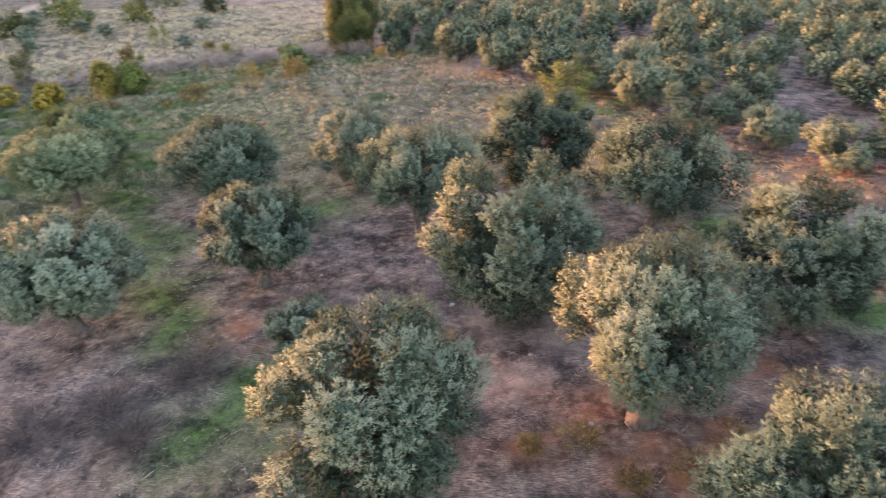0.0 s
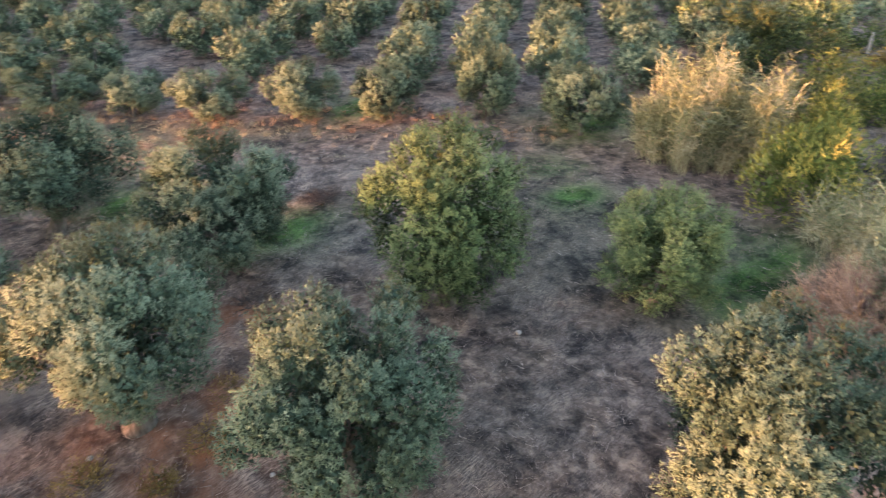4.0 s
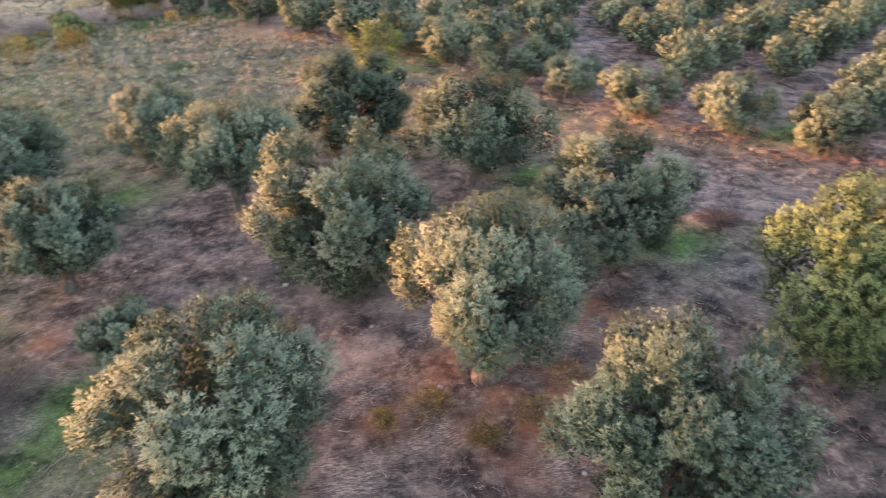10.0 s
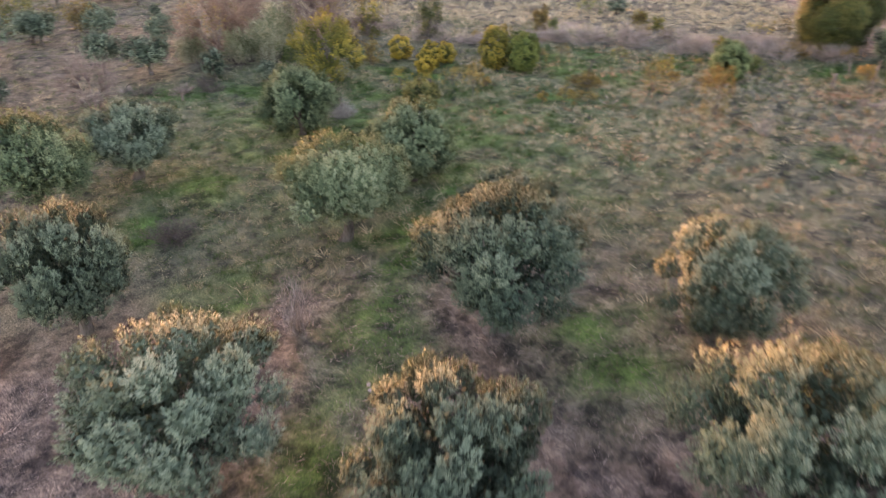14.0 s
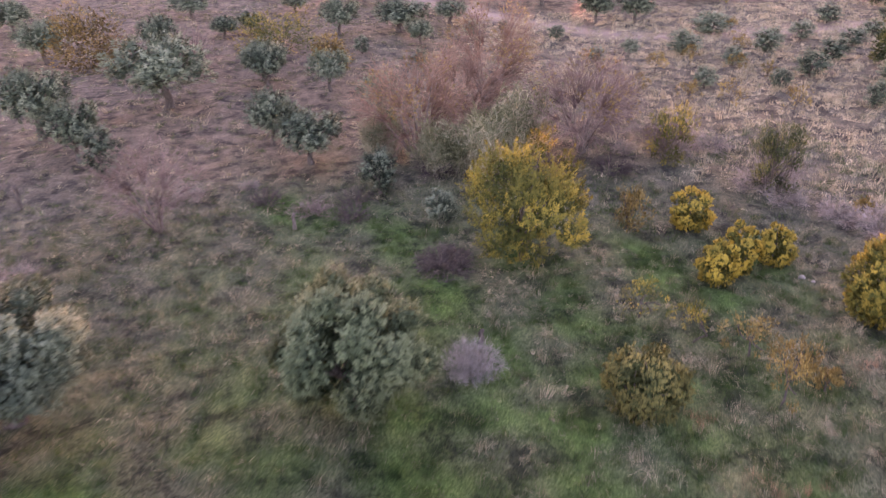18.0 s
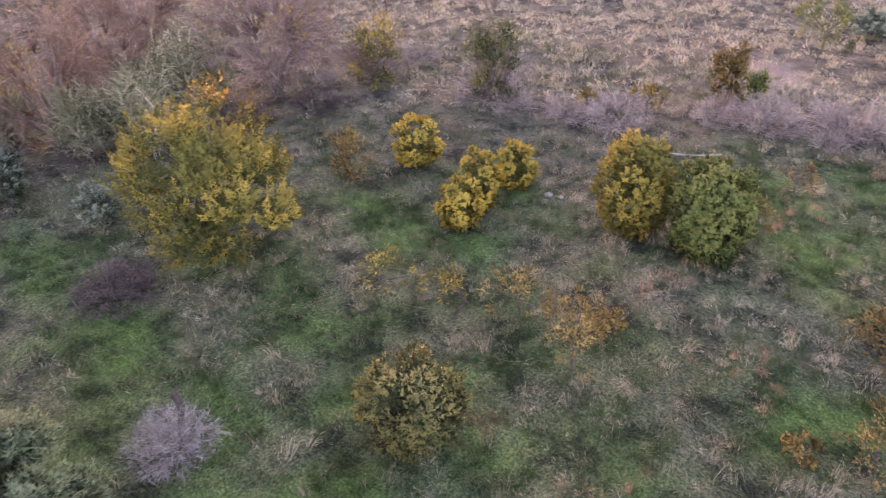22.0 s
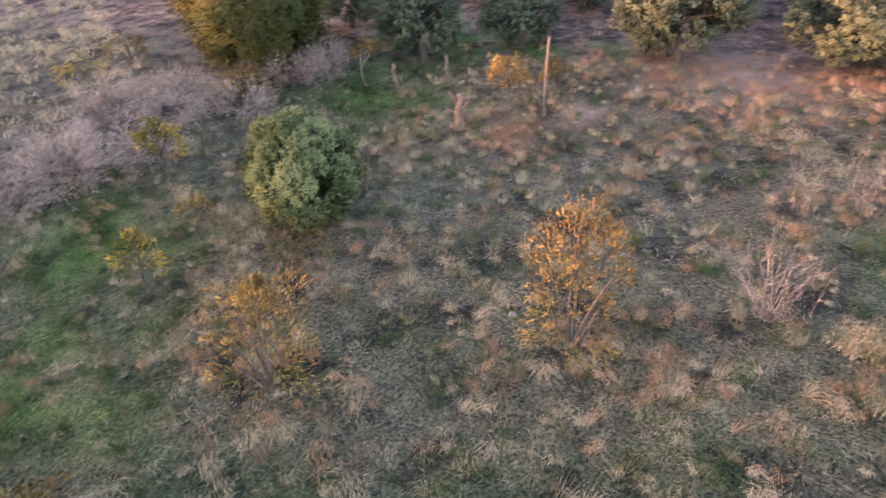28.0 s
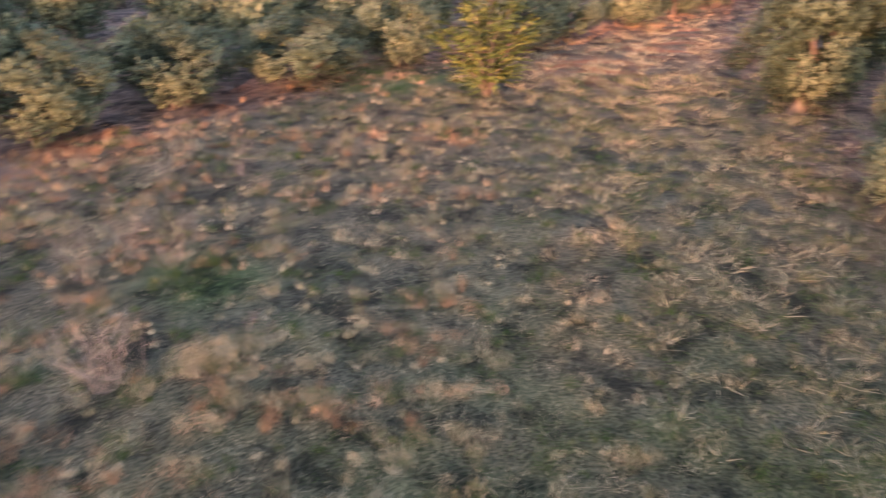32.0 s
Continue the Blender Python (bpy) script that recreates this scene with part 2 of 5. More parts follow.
EARTH = ground_material()
OLIVE = leaf_material("olive_leaf", [(0.0, (0.012, 0.02, 0.014)), (0.3, (0.066, 0.096, 0.064)), (0.6, (0.165, 0.2, 0.135)), (1.0, (0.33, 0.335, 0.23))], 0.8, 0.06, 0.2)
OLIVE_PALE = leaf_material("olive_leaf_silvery", [(0.0, (0.018, 0.028, 0.02)), (0.3, (0.09, 0.123, 0.083)), (0.6, (0.195, 0.235, 0.16)), (1.0, (0.36, 0.38, 0.27))], 0.8, 0.06, 0.2)
OLIVE_FRESH = leaf_material("olive_leaf_yellowish", [(0.0, (0.022, 0.034, 0.015)), (0.3, (0.095, 0.134, 0.057)), (0.6, (0.205, 0.24, 0.105)), (1.0, (0.38, 0.37, 0.17))], 0.8, 0.06, 0.2)
OLIVE_SOFT = leaf_material("olive_leaf_soft_green", [(0.0, (0.02, 0.032, 0.018)), (0.3, (0.095, 0.134, 0.072)), (0.6, (0.205, 0.245, 0.14)), (1.0, (0.37, 0.385, 0.235))], 0.8, 0.06, 0.2)
# lighter copy of the olive leaf, the orchard's sunlight put into its colour
ORCHARD_LIT_LEAF = leaf_material("orchard_olive_leaf_lit", [(0.0, (0.02, 0.03, 0.02)), (0.3, (0.092, 0.125, 0.082)), (0.6, (0.185, 0.218, 0.14)), (1.0, (0.31, 0.32, 0.21))], 0.8, 0.08, 0.25)
# the yellow end paints warm sun on the evergreen into the leaf colour
DARK_LEAF = leaf_material("dark_evergreen_leaf", [(0.0, (0.025, 0.038, 0.018)), (0.4, (0.06, 0.078, 0.03)), (0.7, (0.125, 0.125, 0.043)), (1.0, (0.23, 0.2, 0.065))], 0.8)
YELLOW_LEAF = leaf_material("yellow_autumn_leaf", [(0.0, (0.055, 0.07, 0.022)), (0.4, (0.15, 0.15, 0.038)), (0.7, (0.3, 0.245, 0.05)), (1.0, (0.52, 0.38, 0.065))], 0.8, 0.25, 0.2)
ORANGE_LEAF = leaf_material("orange_autumn_leaf", [(0.0, (0.085, 0.065, 0.025)), (0.4, (0.17, 0.125, 0.042)), (0.75, (0.27, 0.195, 0.062)), (1.0, (0.39, 0.295, 0.1))], 0.8, 0.1)
SHRUB_LEAF = leaf_material("green_shrub_leaf", [(0.0, (0.04, 0.06, 0.02)), (0.4, (0.1, 0.135, 0.038)), (0.75, (0.21, 0.215, 0.058)), (1.0, (0.38, 0.32, 0.08))], 0.8)
GRASS = leaf_material("meadow_grass", [(0.0, (0.02, 0.05, 0.012)), (0.2, (0.055, 0.1, 0.028)), (0.38, (0.125, 0.125, 0.08)), (0.6, (0.35, 0.31, 0.21)), (1.0, (0.63, 0.53, 0.37))], 0.9, 0.2, 0.0)
THATCH = leaf_material("matted_dry_stalks", [(0.0, (0.03, 0.024, 0.026)), (0.45, (0.105, 0.08, 0.075)), (0.75, (0.28, 0.22, 0.195)), (1.0, (0.46, 0.36, 0.31))], 0.9, 0.1, 0.0)
# rusty grass, with orange sunlight put into the same colour
RUST_SUNLIT_GRASS = leaf_material("rusty_and_sunlit_grass", [(0.0, (0.1, 0.06, 0.04)), (0.4, (0.27, 0.165, 0.1)), (0.75, (0.45, 0.29, 0.18)), (1.0, (0.58, 0.42, 0.28))], 0.9, 0.2, 0.0)
REED = leaf_material("dry_reed", [(0.0, (0.08, 0.095, 0.048)), (0.35, (0.19, 0.195, 0.115)), (0.65, (0.33, 0.315, 0.215)), (1.0, (0.46, 0.43, 0.31))], 0.8, 0.15)
BARK = bark_material("olive_bark", (0.035, 0.03, 0.026), (0.15, 0.13, 0.115))
GREY_WOOD = bark_material("weathered_wood", (0.07, 0.055, 0.047), (0.24, 0.2, 0.17), 14)
PINK_TWIG = twig_material("bare_reddish_twig", [(0.0, (0.075, 0.054, 0.05)), (0.5, (0.18, 0.135, 0.12)), (1.0, (0.33, 0.26, 0.225))])
PALE_TWIG = twig_material("pale_dry_brush_twig", [(0.0, (0.1, 0.082, 0.07)), (0.5, (0.25, 0.21, 0.185)), (1.0, (0.44, 0.375, 0.33))])
GREY_TWIG = twig_material("grey_dry_twig", [(0.0, (0.07, 0.066, 0.06)), (0.5, (0.22, 0.205, 0.185)), (1.0, (0.42, 0.39, 0.35))])
RED_TWIG = twig_material("red_brown_twig", [(0.0, (0.09, 0.056, 0.045)), (0.5, (0.2, 0.13, 0.098)), (1.0, (0.34, 0.235, 0.17))])
DARK_TWIG = twig_material("dark_brush_twig", [(0.0, (0.04, 0.033, 0.035)), (0.6, (0.09, 0.072, 0.064)), (1.0, (0.18, 0.15, 0.13))])
STONE, _sn, _sl, _sb = material("pale_stone", 0.85)
_sr = ramp(_sn, [(0.3, (0.15, 0.135, 0.125)), (0.7, (0.34, 0.315, 0.29))])
_sl.new(noise_node(_sn, _sl, 12, 5).outputs[0], _sr.inputs[0])
_sl.new(_sr.outputs[0], _sb.inputs["Base Color"])


# ---- mesh helpers ----
def mesh_of(name, verts, faces, mat, tint=None, smooth=False, normals=None):
    """A mesh from arrays; faces all have the same number of corners."""
    me = bpy.data.meshes.new(name)
    verts, faces = np.asarray(verts, np.float32), np.asarray(faces, np.int32)
    k = faces.shape[1]
    me.vertices.add(len(verts))
    me.vertices.foreach_set("co", verts.ravel())
    me.loops.add(faces.size)
    me.loops.foreach_set("vertex_index", faces.ravel())
    me.polygons.add(len(faces))
    me.polygons.foreach_set("loop_start", np.arange(0, faces.size, k, dtype=np.int32))
    if smooth:
        me.polygons.foreach_set("use_smooth", np.ones(len(faces), bool))
    if tint is not None:
        a = me.attributes.new("tint", "FLOAT", "POINT")
        a.data.foreach_set("value", np.asarray(tint, np.float32))
    me.materials.append(mat)
    me.update(calc_edges=True)
    if normals is not None:
        me.polygons.foreach_set("use_smooth", np.ones(len(faces), bool))
        me.normals_split_custom_set_from_vertices(np.asarray(normals, np.float32))
    return me


def part(name, me, parent, label=""):
    ob = new(name, me)
    ob.parent = parent
    return tagged(ob, label)


def unit(v):
    return v / np.maximum(np.linalg.norm(v, axis=-1, keepdims=True), 1e-9)


def tube(points, radii, sides=7, seed=0, knobby=0.0):
    """A tapered, slightly knobby tube along points: verts and quads."""
    r = np.random.RandomState(seed)
    p = np.asarray(points, float)
    d = unit(np.gradient(p, axis=0))
    a = unit(np.cross(d, np.array([0.31, 0.87, 0.38])))
    b = np.cross(d, a)
    th = np.linspace(0, 2 * math.pi, sides, endpoint=False)
    rr = np.asarray(radii)[:, None] * (1 + knobby * r.uniform(-1, 1, (len(p), sides)))
    v = p[:, None] + rr[..., None] * (np.cos(th)[None, :, None] * a[:, None] + np.sin(th)[None, :, None] * b[:, None])
    v = v.reshape(-1, 3)
    f = []
    for i in range(len(p) - 1):
        for j in range(sides):
            k = (j + 1) % sides
            f.append((i * sides + j, i * sides + k, (i + 1) * sides + k, (i + 1) * sides + j))
    top = (len(p) - 1) * sides
    for j in range(1, sides - 2, 2):
        f.append((top, top + j, top + j + 1, top + j + 2 if j + 2 < sides else top + j + 1))
    return v, [q for q in f if len(set(q)) == 4]


def sprigs(p, d, length, leaves, leaf_len, leaf_w, tint, r, spread=0.75, out=None):
    """Leafy shoots at p along d: each leaf one pointed blade. Returns verts, triangles, tint, normals."""
    n = len(p)
    s = (np.arange(leaves) + 0.6) / leaves
    base = p[:, None] + d[:, None] * (s[None, :, None] * np.asarray(length).reshape(-1, 1, 1))
    ld = unit(d[:, None] * 0.8 + r.normal(0, spread, (n, leaves, 3)))
    ll = leaf_len * r.uniform(0.7, 1.3, (n, leaves, 1))
    nn = unit((d if out is None else out)[:, None] * 1.0 + r.normal(0, 0.2, (n, leaves, 3)))
    side = unit(np.cross(ld, nn) + r.normal(0, 0.4, (n, leaves, 3)))
    flip = np.where((np.cross(side, ld) * nn).sum(-1, keepdims=True) < 0, -1.0, 1.0)
    side = side * flip
    v = np.stack([base - side * leaf_w * 0.5, base + side * leaf_w * 0.5, base + ld * ll], 2).reshape(-1, 3)
    f = np.arange(len(v)).reshape(-1, 3)
    nn = np.repeat(nn.reshape(-1, 3), 3, 0)
    t = np.repeat(np.asarray(tint), leaves * 3) + np.repeat(r.uniform(-0.07, 0.07, n * leaves), 3)
    return v, f, np.clip(t, 0, 1), nn


def lobes(r, count, w, z0, z1, flat=1.0, top=0.75, size=0.42):
    """Centres and radii of the boughs that make up a crown between z0 and z1."""
    out = []
    hh = z1 - z0
    for k in range(count):
        a = k * 2.39996 + r.uniform(-0.4, 0.4)
        q = (k + 0.5) / count
        z = z0 + hh * (0.16 + 0.66 * q)
        prof = max(0.05, 1 - ((q - 0.4) / 0.64) ** 2) ** 0.5
        rad = w * 0.5 * prof * r.uniform(0.5, 0.86) * flat
        s = w * size * 0.5 * r.uniform(0.62, 1.25)
        out.append((rad * math.cos(a), rad * math.sin(a), z, s))
    out.append((0, 0, z0 + hh * 0.55, w * 0.3))
    return np.array(out)


def crown(seed, lob, count, leaves, shoot, leaf_len, leaf_w, up=0.5, low=0.0, tall=1.0, shade=0.15, clumps=7, clump=0.34, skirt=0.25, fill=0, under=False):
    """Tufts of leafy shoots all over the boughs, with gaps between the tufts."""
    r = np.random.RandomState(seed)
    c = lob.mean(0)[:3] - np.array([0, 0, 0.25 * np.ptp(lob[:, 2])])
    nc = len(lob) * clumps
    wgt = lob[:, 3] ** 2
    k = r.choice(len(lob), nc, p=wgt / wgt.sum())
    o = unit(r.normal(0, 1, (nc, 3)) + 0.5 * unit(lob[k, :3] - c))
    if not under:
        o[:, 2] = np.where(o[:, 2] < -0.5, -o[:, 2], o[:, 2])
    cc = lob[k, :3] + unit(o) * (lob[k, 3] * r.uniform(0.7, 1.02, nc))[:, None]
    cc[:, 2] -= skirt * np.maximum(0, np.hypot(cc[:, 0], cc[:, 1]) / (0.5 * np.ptp(lob[:, 0]) + 0.3) - 0.6)
    cs = lob[k, 3] * clump * r.uniform(0.7, 1.4, nc)
    out_c = unit(cc - c)
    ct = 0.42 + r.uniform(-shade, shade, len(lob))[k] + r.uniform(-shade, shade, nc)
    j = r.randint(0, nc, count)
    q = unit(r.normal(0, 1, (count, 3)) + 0.35 * out_c[j])
    rad = cs[j] * (0.35 + 0.65 * r.uniform(0, 1, count) ** 0.5)
    p = cc[j] + q * rad[:, None] * np.array([1, 1, 1.25 * tall])
    d = unit(0.75 * out_c[j] + 0.35 * q + np.array([0, 0, up]) + r.normal(0, 0.25, (count, 3)))
    # crevice shade put into the tint: darker on each tuft's inner side
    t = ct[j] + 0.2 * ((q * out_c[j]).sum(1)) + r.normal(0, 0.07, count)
    keep = p[:, 2] > low
    p, d, t = p[keep], d[keep], t[keep]
    no = unit(q[keep] * 1.0 + out_c[j][keep] * 0.5 + np.array([0, 0, 0.2]))
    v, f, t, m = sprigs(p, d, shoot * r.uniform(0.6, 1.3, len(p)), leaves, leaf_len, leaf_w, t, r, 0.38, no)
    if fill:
        # leaves inside the boughs, tinted dark to stand for the shade there
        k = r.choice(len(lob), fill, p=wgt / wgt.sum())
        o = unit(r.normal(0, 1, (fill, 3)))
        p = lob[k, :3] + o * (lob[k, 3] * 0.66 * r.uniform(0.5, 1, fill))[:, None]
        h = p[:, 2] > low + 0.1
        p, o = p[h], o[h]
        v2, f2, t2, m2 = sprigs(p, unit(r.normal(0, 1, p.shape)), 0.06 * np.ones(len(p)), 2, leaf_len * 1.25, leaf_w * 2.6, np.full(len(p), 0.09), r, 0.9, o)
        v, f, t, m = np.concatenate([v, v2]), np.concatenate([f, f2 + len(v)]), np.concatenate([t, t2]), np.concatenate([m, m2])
    return v, f, t, m


def boughs(r, count, w, z0, z1, peak=0.55, size=0.3, rough=0.14):
    """Boughs set evenly over an egg-shaped crown: centres and radii."""
    out = []
    for k in range(count):
        a = k * 2.39996 + r.uniform(-0.35, 0.35)
        q = (k + 0.5) / count
        reach = (peak + 0.03) if q < peak else (1.06 - peak)
        prof = max(0.02, 1 - abs((q - peak) / reach) ** 2.3) ** 0.5
        s = w * 0.5 * size * r.uniform(0.68, 1.32)
        rad = max(0.0, w * 0.5 * prof * (1 + r.uniform(-rough, rough)) - 0.75 * s)
        out.append((rad * math.cos(a), rad * math.sin(a), z0 + 0.7 * s + (z1 - z0 - 1.6 * s) * q, s))
    return np.array(out)


def plumes_on(r, lob, plumes, up):
    """Where leafy plumes stand on the boughs: root, axis, the bough's way out, bough number."""
    c = np.array([lob[:, 0].mean(), lob[:, 1].mean(), lob[:, 2].min() + 0.4 * np.ptp(lob[:, 2])])
    out_l = unit(lob[:, :3] - c)
    roots, axes, outs, ids = [], [], [], []
    mean = (lob[:, 3] ** 2).mean()
    for k in range(len(lob)):
        n = max(4, int(round(plumes * lob[k, 3] ** 2 / mean * 1.45)))
        i = np.arange(n) + 0.5
        z = 1 - 2 * i / n
        a = i * 2.39996 + r.uniform(0, 6.28)
        q = np.stack([np.sqrt(1 - z * z) * np.cos(a), np.sqrt(1 - z * z) * np.sin(a), z], 1) + r.normal(0, 0.14, (n, 3))
        q = unit(q)
        q = q[(q * out_l[k]).sum(1) > -0.4]
        roots.append(lob[k, :3] + q * lob[k, 3] * r.uniform(0.5, 0.72, (len(q), 1)))
        axes.append(unit(0.6 * q + 0.25 * out_l[k] + np.array([0, 0, up]) + r.normal(0, 0.12, q.shape)))
        outs.append(np.repeat(out_l[k][None], len(q), 0))
        ids.append(np.full(len(q), k))
    return np.concatenate(roots), np.concatenate(axes), np.concatenate(outs), np.concatenate(ids)


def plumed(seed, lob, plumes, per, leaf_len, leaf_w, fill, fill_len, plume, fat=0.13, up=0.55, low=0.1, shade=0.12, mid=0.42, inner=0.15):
    """A dense crown of upright leafy plumes on separate boughs, leaves behind them tinted dark as shade."""
    r = np.random.RandomState(seed)
    root, axis_, out_l, k = plumes_on(r, lob, plumes, up)
    n = len(root)
    e1 = unit(np.cross(axis_, np.array([0.31, 0.87, 0.38])))
    e2 = np.cross(axis_, e1)
    L = plume * r.uniform(0.7, 1.3, n)
    tone = mid + r.uniform(-shade, shade, len(lob))[k] + r.uniform(-shade, shade, n) * 0.6
    j = np.repeat(np.arange(n), per)
    m = len(j)
    u = r.uniform(0, 1, m) ** 0.85
    a = r.uniform(0, 6.2832, m)
    radial = np.cos(a)[:, None] * e1[j] + np.sin(a)[:, None] * e2[j]
    rad = fat * r.uniform(0.8, 1.2, n)[j] * np.sin(math.pi * (0.18 + 0.76 * u)) * np.sqrt(r.uniform(0.25, 1, m))
    p = root[j] + axis_[j] * (L[j] * u)[:, None] + radial * rad[:, None]
    ld = unit(axis_[j] * 0.8 + radial * 0.45 + r.normal(0, 0.45, (m, 3)))
    nn = unit(radial * 0.25 + axis_[j] * 0.45 + out_l[j] * 0.8 + np.array([0, 0, 0.15]) + r.normal(0, 0.2, (m, 3)))
    t = tone[j] + 0.17 * (u - 0.5) + r.normal(0, 0.06, m)
    ll = leaf_len * r.uniform(0.7, 1.3, m)
    wd = np.full(m, leaf_w)
    # fill behind the plumes; shade of the gaps is put into its tint
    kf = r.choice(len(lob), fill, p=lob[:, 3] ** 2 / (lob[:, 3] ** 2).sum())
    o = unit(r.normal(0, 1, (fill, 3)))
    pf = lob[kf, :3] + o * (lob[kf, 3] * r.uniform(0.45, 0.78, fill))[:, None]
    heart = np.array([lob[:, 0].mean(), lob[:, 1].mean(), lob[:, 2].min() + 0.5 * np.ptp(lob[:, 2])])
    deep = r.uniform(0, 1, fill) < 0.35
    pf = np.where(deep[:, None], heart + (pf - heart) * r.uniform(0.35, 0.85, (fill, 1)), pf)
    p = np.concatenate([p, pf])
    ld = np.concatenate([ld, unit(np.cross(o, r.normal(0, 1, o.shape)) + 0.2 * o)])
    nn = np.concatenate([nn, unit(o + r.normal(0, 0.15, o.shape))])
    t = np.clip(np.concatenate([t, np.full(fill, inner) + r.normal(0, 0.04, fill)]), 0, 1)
    ll = np.concatenate([ll, fill_len * r.uniform(0.7, 1.3, fill)])
    wd = np.concatenate([wd, np.full(fill, fill_len * 0.7)])
    h = p[:, 2] > low
    p, ld, nn, t, ll, wd = p[h], ld[h], nn[h], t[h], ll[h], wd[h]
    side = unit(np.cross(ld, nn)) * (wd * 0.5)[:, None]
    v = np.stack([p - side, p + side, p + ld * ll[:, None]], 1).reshape(-1, 3)
    return v, np.arange(len(v)).reshape(-1, 3), np.repeat(t, 3), np.repeat(nn, 3, 0)


def limbs_to(lob, start, r0, seed, count, bend=0.35):
    """Bent limbs from the fork to some of the boughs."""
    r = np.random.RandomState(seed)
    res = []
    for k in r.permutation(len(lob))[:count]:
        e = lob[k, :3] * np.array([0.9, 0.9, 1.0])
        s = np.array(start)
        mid = (s + e) / 2 + r.normal(0, bend * 0.4, 3) + np.array([0, 0, 0.05])
        q = np.linspace(0, 1, 6)[:, None]
        pts = (1 - q) ** 2 * s + 2 * q * (1 - q) * mid + q ** 2 * e
        res.append(tube(pts, np.linspace(r0 * r.uniform(0.45, 0.7), 0.015, 6), 6, int(r.randint(9999)), 0.12))
    return res


def tree(name, label, category, x, y, seed, lob, trunk_r, fork, mat, crown_args, limb_count, group="", lean=(0, 0), bark=None, stems=1, size=None):
    """A tree at the origin of its own empty: trunk or stems, limbs, crown."""
    ob = tagged(new(name), label, category, group)
    r = np.random.RandomState(seed)
    for s in range(stems):
        a = r.uniform(0, 6.28)
        off = 0 if stems == 1 else trunk_r * 1.3
        bx, by = off * math.cos(a), off * math.sin(a)
        z = np.linspace(-0.12, fork, 7)
        q = (z + 0.12) / (fork + 0.12)
        pts = np.stack([bx + lean[0] * q + 0.09 * fork * np.sin(q * 4 + a) + bx * q, by + lean[1] * q + 0.08 * fork * np.cos(q * 3.3 + a) - 0.08 * fork * math.cos(a) + by * q, z], 1)
        rr = trunk_r / math.sqrt(stems) * (1.0 + 0.75 * np.exp(-q * 6) - 0.25 * q)
        v, f = tube(pts, rr, 10, seed + s, 0.14)
        part("trunk", mesh_of("trunk", v, f, bark or BARK, smooth=True), ob)
        tip = pts[-1]
    for v, f in limbs_to(lob, tip, trunk_r, seed + 7, limb_count):
        part("limb", mesh_of("limb", v, f, bark or BARK, smooth=True), ob)
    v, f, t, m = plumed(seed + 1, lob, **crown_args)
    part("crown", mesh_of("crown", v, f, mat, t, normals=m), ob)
    ob.matrix_basis = pose(x, y, float(lie(x, y))) @ fitted(v, size)
    return ob


def fitted(v, size):
    """The scale that gives a plant its true spread and height."""
    if not size:
        return Matrix.Identity(4)
    w = 0.5 * (np.percentile(v[:, 0], 99.6) - np.percentile(v[:, 0], 0.4) + np.percentile(v[:, 1], 99.6) - np.percentile(v[:, 1], 0.4))
    h = np.percentile(v[:, 2], 99.8)
    return Matrix.Diagonal((size[0] / w, size[0] / w, size[1] / h, 1))


def place(ob, x, y, size=(1, 1, 1), turn=0.0, label=""):
    c = copy_thing(ob, pose(x, y, float(lie(x, y)), 0, 0, turn) @ Matrix.Diagonal((*size, 1)))
    return tagged(c, label)


# ---- ground ----
def axis(lo, hi, step, far, grow=1.35):
    core = list(np.arange(lo, hi + step * 0.5, step))
    a, s = [], step
    v = core[-1]
    while v < far:
        s *= grow
        v += s
        a.append(v)
    b, s, v = [], step, core[0]
    while v > -far:
        s *= grow
        v -= s
        b.append(v)
    return np.array(b[::-1] + core + a)


gx, gy = axis(-74, 34, 0.4, 1500), axis(-4, 80, 0.4, 1500)
X, Y = np.meshgrid(gx, gy)
x1, y1 = X.ravel(), Y.ravel()
z1 = lie(x1, y1)
near = (x1 > -50) & (x1 < 34) & (y1 > -4) & (y1 < 62)
gr = grove(x1, y1)
rs = np.random.RandomState(3)
z1 = z1 + near * rs.uniform(-1, 1, len(x1)) * (0.02 + 0.02 * (1 - gr))
bank = segments(x1, y1, BANK, 1.0)
z1 = z1 + 0.1 * bank * (0.5 + wave(x1, y1, 2, 8))
nx, ny = len(gx), len(gy)
ii = np.arange(nx * ny).reshape(ny, nx)
quads = np.stack([ii[:-1, :-1], ii[:-1, 1:], ii[1:, 1:], ii[1:, :-1]], -1).reshape(-1, 4)
gme = mesh_of("ground", np.stack([x1, y1, z1], 1), quads, EARTH, smooth=True)
bare_rows = [(-0.6, 12.3, 0.6), (0.4, 12.4, 0.5), (-0.2, 15.1, 0.8), (1.4, 14.0, 0.5), (-7.3, 42.6, 0.4), (-3.2, 42.4, 1.6), (-26, 47, 1.5)]
# round patches of rust-red ground
rust_red_rows = [(3.3, 9.4, 1.0), (0.4, 10.5, 0.6), (5.8, 12.6, 0.9), (-6.6, 13.6, 0.8), (7.6, 24.5, 1.3), (10.5, 22.8, 1.0), (5.0, 27.6, 1.4), (-8.9, 42.9, 0.7), (2.9, 9.9, 0.9), (1.3, 10.6, 0.7), (4.3, 10.4, 0.7), (-4.1, 43.2, 0.9), (-1.5, 40.3, 0.8), (2.5, 12.0, 0.5)]
